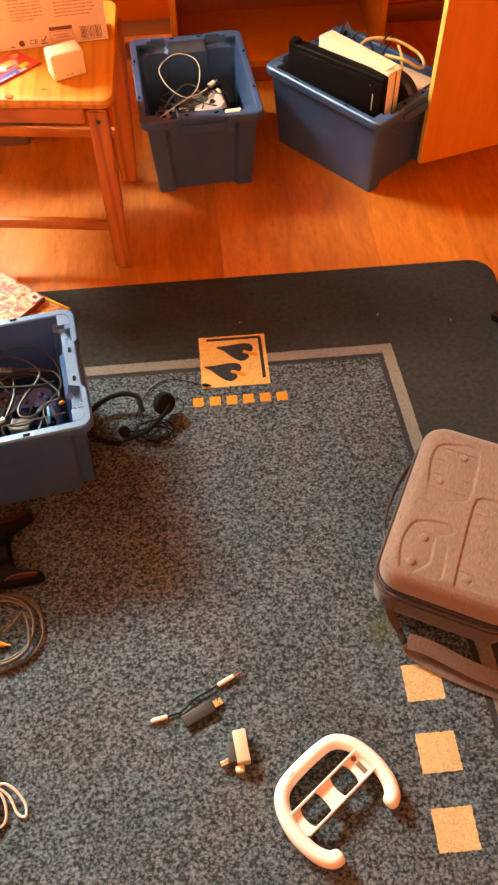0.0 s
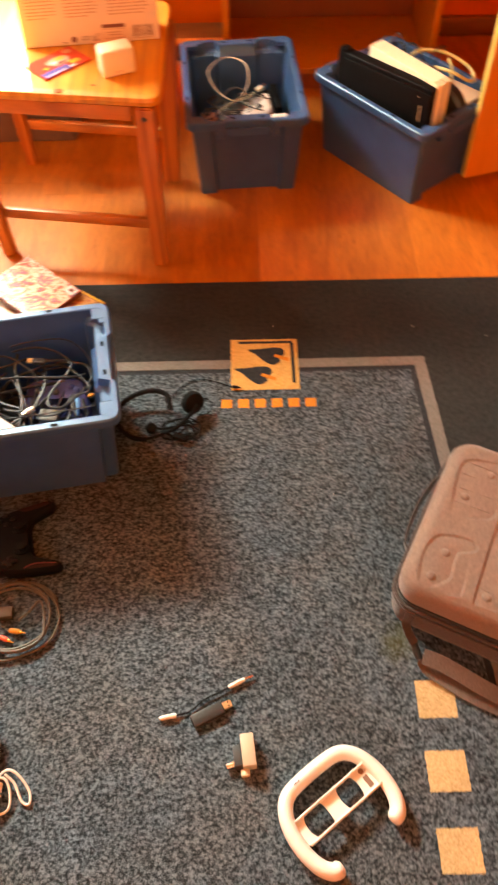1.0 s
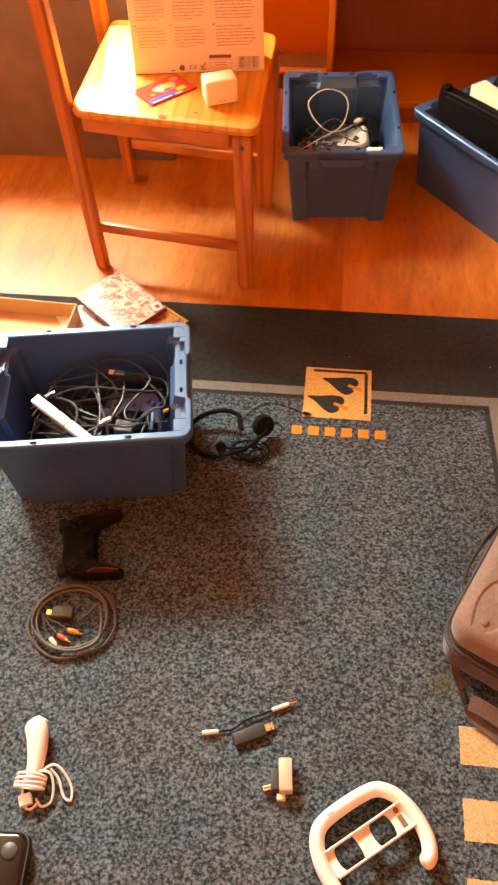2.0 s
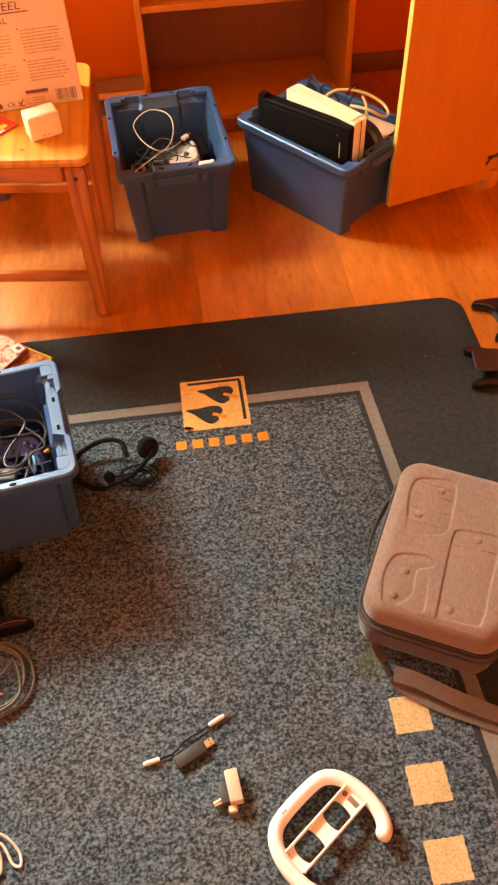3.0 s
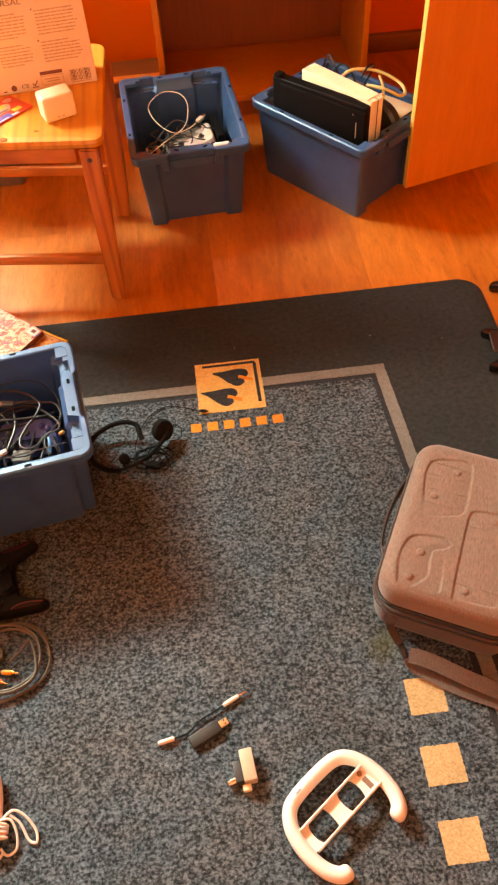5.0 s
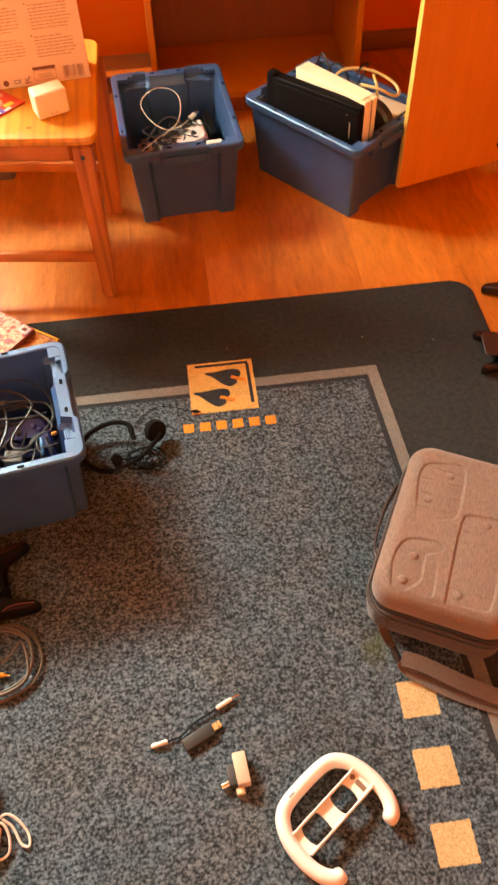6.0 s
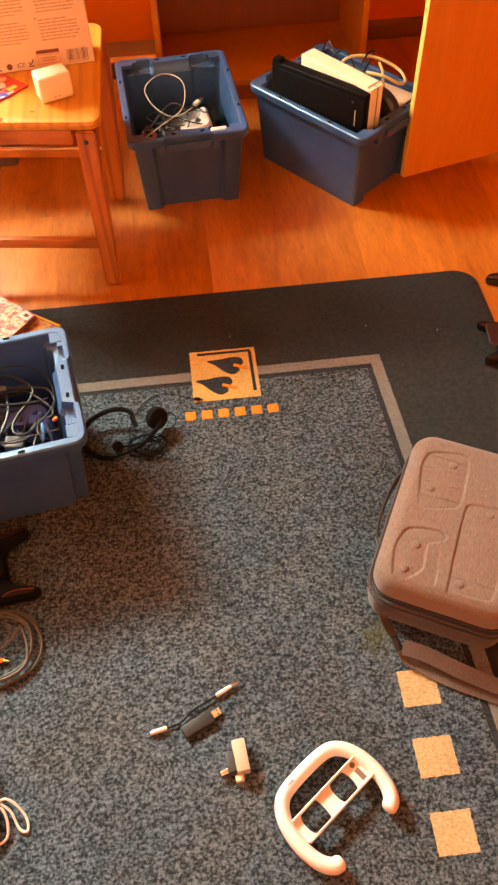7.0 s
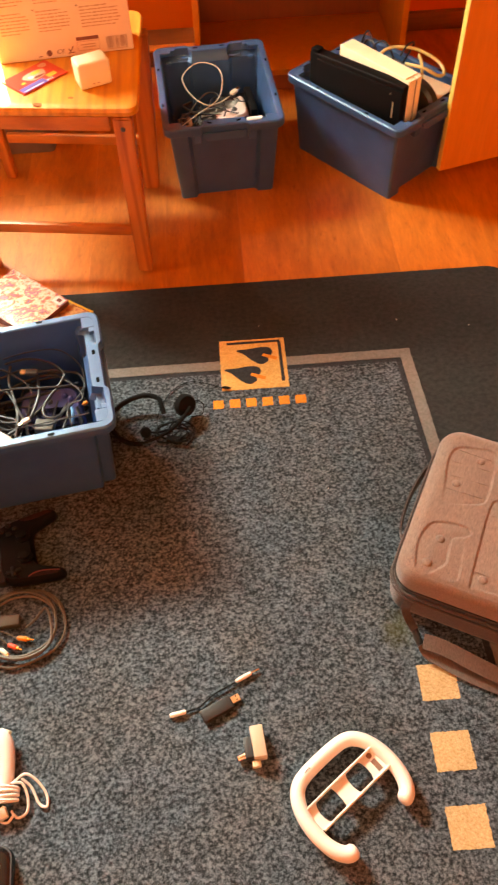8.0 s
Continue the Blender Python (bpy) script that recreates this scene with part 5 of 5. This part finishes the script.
A_, B_, C_ = POSE_A, POSE_B, POSE_C
CB0 = 0.0065
loose_box("power_adapter", A_ @ pose(0.085, -0.035, CB0, 0, 0, 20), (0.11, 0.09, 0.075), M_BLACK, "black power adapter in the cable crate", "power adapter", 0.006)
loose_box("power_adapter", A_ @ pose(-0.06, 0.03, CB0, 0, 0, -15), (0.12, 0.10, 0.07), M_BLACK, "black power adapter in the cable crate", "power adapter", 0.006)
tangle = cable_pile(A_, "tangle of black and grey cables filling a crate", 26, 3, (0.130, 0.102), 0.050, 0.115, (M_BLACKCABLE,))
for radius, mt, pts in (
    (0.0024, M_BLACKCABLE, [(-0.10, 0.085, 0.13), (-0.015, 0.092, 0.14), (0.033, 0.098, 0.145), (0.093, 0.075, 0.146), (0.134, 0.066, 0.143), (0.147, 0.041, 0.14), (0.142, 0.018, 0.14), (0.117, -0.013, 0.142), (0.088, -0.038, 0.145), (0.066, -0.033, 0.145), (0.063, -0.011, 0.144), (0.078, 0.015, 0.145), (0.104, 0.043, 0.15), (0.110, 0.066, 0.152), (0.085, 0.094, 0.158), (0.045, 0.107, 0.165), (0.0, 0.109, 0.160)]),
    (0.0016, M_GREYC2, [(0.104, 0.055, 0.150), (0.122, 0.036, 0.147), (0.139, 0.010, 0.146), (0.138, -0.008, 0.145), (0.112, -0.012, 0.142), (0.096, -0.030, 0.140)]),
    (0.0032, M_BLACKCABLE, [(0.008, 0.110, 0.15), (0.002, 0.072, 0.146), (0.010, 0.021, 0.142), (0.013, -0.017, 0.14), (0.004, -0.060, 0.13)]),
    (0.0020, M_GREYC2, [(-0.10, 0.070, 0.135), (-0.016, 0.058, 0.142), (0.009, 0.015, 0.148), (0.025, -0.031, 0.148), (0.047, -0.049, 0.143), (0.083, -0.047, 0.14), (0.103, -0.021, 0.142)]),
    (0.0013, M_GREYC2, [(-0.08, -0.030, 0.140), (-0.012, -0.049, 0.148), (0.068, -0.054, 0.152), (0.148, -0.052, 0.152)]),
    (0.0030, M_BLACKCABLE, [(0.057, 0.075, 0.138), (0.057, 0.028, 0.142), (0.044, -0.013, 0.144), (0.028, -0.030, 0.138), (-0.02, -0.05, 0.125)]),
    (0.0014, M_BLACKCABLE, [(0.00, 0.108, 0.175), (0.05, 0.110, 0.180), (0.107, 0.106, 0.176), (0.140, 0.080, 0.160), (0.149, 0.047, 0.145), (0.140, 0.01, 0.13)]),
    (0.0022, M_BLACKCABLE, [(-0.13, 0.02, 0.13), (-0.06, 0.045, 0.147), (0.0, 0.047, 0.152), (0.06, 0.038, 0.150), (0.110, 0.030, 0.150), (0.135, 0.040, 0.142)]),
    (0.0026, M_BLACKCABLE, [(-0.13, 0.06, 0.13), (-0.05, 0.02, 0.145), (-0.03, -0.02, 0.15), (-0.045, -0.06, 0.145), (-0.10, -0.08, 0.135)]),
    (0.0016, M_GREYC2, [(0.11, -0.020, 0.142), (0.108, -0.040, 0.146), (0.112, -0.070, 0.140), (0.09, -0.09, 0.125)]),
    (0.0020, M_BLACKCABLE, [(-0.12, -0.01, 0.142), (-0.07, 0.085, 0.150), (-0.02, 0.105, 0.155), (0.03, 0.065, 0.150), (0.045, 0.035, 0.14)]),
):
    part("cable", tube(spline(pts, 8), radius, 7), mt, tangle)
pad = thing("blue_controller", A_ @ pose(0.072, 0.034, 0.084, 18, 0, -6), "translucent blue game controller among the cables", "game controller")
part("shell", pillow(bmesh.new(), [(x * 0.80, y * 0.86) for x, y in pad_outline()], [(0.006, 0.0), (0.002, 0.005), (0.0, 0.014), (0.003, 0.023), (0.007, 0.026)]), M_NAVYPLASTIC, pad)
for x, y, mt in ((0.030, 0.016, M_NAVYPLASTIC), (0.042, 0.008, M_NAVYPLASTIC), (-0.034, 0.012, M_DGREY), (0.0, 0.006, M_DGREY)):
    bm = bmesh.new()
    lathe(bm, [(0.0062, 0.024), (0.0058, 0.029), (0.003, 0.031), (0.0005, 0.0312)], 14, pose(x, y, 0))
    part("button", bm, mt, pad)
arc = thing("blue_cable_clip", A_, "small light blue plastic ring lying among the cables", "plastic ring")
part("ring", tube(spline([(0.102, -0.012, 0.128), (0.114, -0.016, 0.138), (0.117, -0.032, 0.140), (0.113, -0.052, 0.130)], 6), 0.0032, 8), M_LBLUE, arc)
knob = thing("orange_plug", A_ @ pose(0.143, -0.017, 0.138, 0, 0, 20), "small orange plug end among the cables", "cable plug")
plug_along(knob, (-0.006, 0, 0.004), (0.006, 0, 0.004), [(0.002, 0), (0.0038, 0.2), (0.0038, 0.8), (0.002, 1)], M_RCAY, "body")
loose_box("grey_adapter", A_ @ pose(0.058, -0.036, 0.110, 0, 4, -12), (0.036, 0.028, 0.018), plastic("olive_grey_plastic", (0.10, 0.095, 0.078), 0.5), "olive grey plastic adapter under the cables", "adapter", 0.003)
hdmi = thing("video_plug", A_ @ pose(0.034, 0.083, 0.150, 0, 3, -14), "grey video plug with a gold-coloured tip", "cable plug")
part("shell", box_bm((0.024, 0.013, 0.009), (0.016, 0, 0.005), 0.002, 2), M_DGREY, hdmi)
part("tip", box_bm((0.011, 0.0115, 0.005), (-0.0015, 0, 0.005), 0.0008, 1), M_BRASS, hdmi, "gold-coloured metal tip")
part("cable", tube(spline([(0.027, 0, 0.005), (0.045, 0.006, 0.004), (0.062, 0.010, 0.002), (0.085, 0.010, -0.002)], 8), 0.0024, 8), M_BLACKCABLE, hdmi)
sensor = thing("sensor_bar", A_ @ pose(-0.040, -0.062, 0.166, 0, 7, -42), "long white plastic sensor bar across the cables", "sensor bar")
part("body", box_bm((0.090, 0.020, 0.012), (-0.047, 0, 0.006), 0.002, 2), M_WHITE, sensor)
part("end_cap", box_bm((0.060, 0.020, 0.012), (0.030, 0, 0.006), 0.002, 2), M_WHITE, sensor)
for k, (x, y, a) in enumerate(((0.030, -0.042, 200), (0.118, -0.080, -15), (-0.09, 0.03, 50))):
    loose_box("small_plug", A_ @ pose(x, y, (0.150, 0.135, 0.150)[k], 0, 6, a), (0.018, 0.009, 0.008), (M_CREAM, M_DGREY, M_DGREY)[k], ("cream", "dark grey", "dark grey")[k] + " plug lying among the cables", "cable plug", 0.002, (("tip", (0.006, 0.006, 0.003), (0.0115, 0, 0.004), M_BRASS),))

# crate with the white controller
loose_box("black_device", B_ @ pose(0.085, -0.055, CB0, 0, 0, 6), (0.12, 0.10, 0.098), M_MATTBLACK, "black plastic device in the crate", "device", 0.006)
loose_box("black_device", B_ @ pose(-0.045, 0.0, CB0, 0, 0, -8), (0.15, 0.19, 0.075), M_MATTBLACK, "black plastic device in the crate", "device", 0.006)
loose_box("black_device", B_ @ pose(0.056, -0.096, CB0 + 0.099, 0, 0, 3), (0.12, 0.020, 0.034), M_MATTBLACK, "slim black plastic device standing in the crate", "device", 0.003)
wc = thing("white_controller", B_ @ pose(0.022, -0.022, 0.092, 4, 9, 102), "white game controller lying on other devices", "game controller")
part("shell", pillow(bmesh.new(), [(x * 0.86, y * 0.95) for x, y in pad_outline()], [(0.005, 0.001), (0.0025, 0.004), (0.0, 0.012), (0.001, 0.022), (0.003, 0.027), (0.006, 0.030)]), M_WHITE, wc)
for sx in (-1, 1):
    bm = bmesh.new()
    lathe(bm, [(0.009, 0.029), (0.009, 0.031), (0.005, 0.033), (0.005, 0.037), (0.001, 0.038)], 16, pose(sx * 0.03, 0.004, 0))
    part("thumb_stick", bm, M_DGREY, wc, "dark grey stick")
cable_pile(B_, "loose black cables across the crate's contents", 10, 21, (0.100, 0.098), 0.115, 0.145, (M_BLACKCABLE, M_BLACKCABLE, M_GREYC2))
usb = thing("usb_cable", B_, "pale USB cable rising in a wide loop", "usb cable")
M_PALECABLE = plastic("pale_cable_rubber", (0.60, 0.55, 0.42), 0.45, 0.03)
part("loop", tube(spline([(-0.058, 0.120, 0.135), (-0.020, 0.060, 0.150), (0.020, -0.002, 0.165), (0.070, -0.022, 0.190), (0.113, -0.012, 0.205), (0.143, 0.026, 0.205), (0.127, 0.062, 0.202), (0.085, 0.085, 0.195), (0.020, 0.068, 0.185), (-0.020, 0.030, 0.175), (0.005, -0.008, 0.165), (0.035, -0.036, 0.162)], 9), 0.0014, 8), M_PALECABLE, usb)
part("plug", box_bm((0.024, 0.013, 0.008), (0.052, -0.050, 0.163), 0.002, 2, pose(0, 0, 0, 0, 0, -42)), M_PALECABLE, usb)
part("plug_tip", box_bm((0.013, 0.011, 0.005), (0.066, -0.062, 0.163), 0.0006, 1, pose(0, 0, 0, 0, 0, -42)), M_METAL, usb, "metal tip")
part("lead", tube(spline([(-0.060, 0.110, 0.13), (0.0, 0.075, 0.150), (0.060, 0.028, 0.160), (0.058, -0.004, 0.158), (0.015, -0.020, 0.150)], 8), 0.0022, 8), M_GREYC2, usb)
M_PCB = plastic("brown_circuit_board", (0.26, 0.15, 0.075), 0.5)
loose_box("small_circuit", B_ @ pose(-0.022, 0.090, CB0 + 0.092, 0, 0, 10), (0.045, 0.035, 0.035), M_PCB, "small brown adapter with dark sockets", "adapter", 0.002, (("socket", (0.010, 0.012, 0.004), (0.008, 0.002, 0.036), M_DARKHOLE), ("socket", (0.010, 0.012, 0.004), (-0.010, 0.002, 0.036), M_DARKHOLE)))
loose_box("white_box", B_ @ pose(-0.119, -0.085, CB0, 0, 0, 2), (0.016, 0.042, 0.180), M_WHITE, "slim white plastic device standing in the crate", "device", 0.003)

# crate with consoles
loose_box("black_console", C_ @ pose(-0.03, 0.005, CB0, 0, 0, 0), (0.25, 0.19, 0.10), M_BLACK, "black plastic console lying in the crate", "console", 0.006)
slim = thing("slim_console", C_ @ pose(0.020, -0.0955, CB0 + 0.085, 0, 0, 6), "slim black console standing on its side", "console")
part("body", box_bm((0.290, 0.030, 0.205), (-0.010, 0, 0.103), 0.004, 3), M_MATTBLACK, slim)
part("front_plate", box_bm((0.262, 0.007, 0.192), (0.002, -0.0165, 0.098), 0.002, 2), M_MATTBLACK, slim)
part("corner_tab", box_bm((0.022, 0.024, 0.010), (-0.140, -0.004, 0.2092), 0.003, 2), M_MATTBLACK, slim)
part("front_lamp", box_bm((0.0022, 0.001, 0.0022), (0.100, -0.0203, 0.182), 0.0004, 1), M_CREAM, slim, "tiny pale lamp")
part("light_slit", box_bm((0.0022, 0.003, 0.042), (0.110, -0.0194, 0.143), 0.0006, 1), M_CREAM, slim, "pale vertical slit")
wcon = thing("white_console", C_ @ pose(0.036, -0.046, CB0 + 0.102, 0, 0, -3), "white game console standing upright among the consoles", "console")
part("body", box_bm((0.240, 0.026, 0.195), (0, -0.0135, 0.098), 0.002, 2), M_WARMWHITE, wcon)
part("body_half", box_bm((0.240, 0.016, 0.195), (0, 0.0105, 0.098), 0.002, 2), M_WARMWHITE, wcon)
part("disc_slot", box_bm((0.238, 0.003, 0.190), (0, 0.0010, 0.0965)), M_DARKHOLE, wcon, "dark seam")
part("top_panel", box_bm((0.226, 0.0445, 0.003), (-0.0065, -0.004, 0.1968), 0.001, 1), M_WARMWHITE, wcon)
rd = thing("round_speaker", C_ @ pose(0.112, 0.014, 0.132, 0, 0, 6) @ Matrix.Scale(1.12, 4), "round black device standing in the crate", "device")
bm = bmesh.new()
lathe(bm, [(0.030, -0.016), (0.052, -0.014), (0.057, -0.008), (0.057, 0.010), (0.050, 0.016), (0.020, 0.018), (0.001, 0.018)], 28, pose(0, 0, 0.057, 90, 0, 0))
part("body", bm, M_BLACK, rd)
loose_box("white_handset", C_ @ pose(0.100, 0.078, CB0 + 0.183, 0, 0, 4), (0.12, 0.078, 0.024), M_CREAM, "cream plastic handset on top of the consoles", "handset", 0.006)
loose_box("grey_device", C_ @ pose(0.095, 0.080, CB0, 0, 0, 3), (0.12, 0.072, 0.182), M_DGREY, "dark grey device standing in the crate", "device", 0.004)
loose_box("teal_device", C_ @ pose(-0.020, 0.074, CB0 + 0.102, 0, 0, -4), (0.10, 0.06, 0.118), plastic("grey_teal_plastic", (0.10, 0.14, 0.15), 0.45), "grey-teal plastic device in the crate", "device", 0.006)
loose_box("black_device", C_ @ pose(-0.095, 0.040, CB0 + 0.102, 0, 0, 20), (0.10, 0.11, 0.090), M_BLACK, "black plastic device in the crate", "device", 0.008)
M_YELCABLE = plastic("cream_yellow_cable_rubber", (0.62, 0.50, 0.19), 0.42, 0.03)
yel = thing("cream_cable", C_, "thick cream cable looped over the consoles", "cable")
part("cable", tube(spline([(-0.030, 0.000, 0.250), (-0.012, 0.030, 0.285), (0.020, 0.062, 0.290), (0.060, 0.084, 0.285), (0.110, 0.096, 0.270), (0.142, 0.078, 0.262), (0.150, 0.042, 0.272), (0.120, 0.016, 0.290), (0.070, 0.010, 0.285)], 9), 0.0042, 8), M_YELCABLE, yel)
part("cable", tube(spline([(0.070, 0.060, 0.290), (0.092, 0.046, 0.280), (0.110, 0.030, 0.262), (0.125, 0.018, 0.245)], 8), 0.0038, 8), M_YELCABLE, yel)
bl = thing("black_cable", C_, "thin black cables arching over the consoles", "cable")
for pts in ([(-0.080, 0.02, 0.20), (-0.070, 0.045, 0.262), (-0.045, 0.055, 0.285), (-0.01, 0.05, 0.27), (0.02, 0.035, 0.24)], [(0.0, 0.09, 0.23), (0.02, 0.10, 0.285), (0.03, 0.06, 0.30), (0.035, 0.03, 0.285)], [(0.150, 0.030, 0.20), (0.165, 0.055, 0.215), (0.170, 0.095, 0.222)], [(-0.150, 0.070, 0.19), (-0.148, 0.092, 0.235), (-0.140, 0.100, 0.262), (-0.122, 0.094, 0.262), (-0.090, 0.080, 0.238), (-0.060, 0.060, 0.205)], [(-0.150, 0.085, 0.19), (-0.135, 0.095, 0.240), (-0.105, 0.088, 0.246), (-0.070, 0.075, 0.225), (-0.04, 0.05, 0.205)]):
    part("cable", tube(spline(pts, 8), 0.0026, 7), M_BLACKCABLE, bl)

# ---- behind the chair ----
bin_ = thing("grey_storage_box", pose(-1.315, 1.060, ZF), "long grey storage box with a pale lid behind the chair", "storage box")
M_GREYPL = plastic("warm_grey_plastic", (0.20, 0.135, 0.090), 0.5)
# made taller than the real box, to shade the floor under the chair
part("body", pillow(bmesh.new(), rounded_rect(0.455, 0.195, 0.02, 5), [(0.006, 0.0), (0.004, 0.004), (0.0, 0.46), (0.002, 0.462)]), M_GREYPL, bin_)
part("lid", pillow(bmesh.new(), rounded_rect(0.463, 0.203, 0.024, 5), [(0.0, 0.4625), (0.0, 0.492), (0.006, 0.500)]), M_CREAM, bin_, "pale plastic lid")
dish = thing("white_bowl", pose(-1.235, 1.005, ZF + 0.5005), "round white bowl upside down on the box lid", "bowl")
bm = bmesh.new()
lathe(bm, [(0.118, 0.0), (0.120, 0.004), (0.112, 0.03), (0.09, 0.062), (0.05, 0.080), (0.02, 0.085), (0.001, 0.0855)], 32)
part("shell", bm, M_WHITE, dish)

# ---- floor planks ----
PW, PL = 0.1925, 1.285
rng = random.Random(8)
plank = None
x = XW - 0.05
while x < XE:
    y = YS - rng.uniform(0, PL)
    while y < YN:
        y0, y1, x0, x1 = max(y, YS), min(y + PL, YN), max(x, XW), min(x + PW, XE)
        if y1 - y0 > 0.03 and x1 - x0 > 0.02:
            whole = (y1 - y0 > PL - 1e-6) and (x1 - x0 > PW - 1e-6)
            if whole and plank is not None:
                ob = new("plank", plank.data)
            else:
                ob = mesh_object("plank", box_bm((x1 - x0 - 0.0001, y1 - y0 - 0.0001, 0.008), (0, 0, -0.004), 0.00025, 1), M_FLOOR, False)
                if whole:
                    plank = ob
            ob.parent = floor
            ob.location = ((x0 + x1) / 2, (y0 + y1) / 2, ZF)
        y += PL
    x += PW
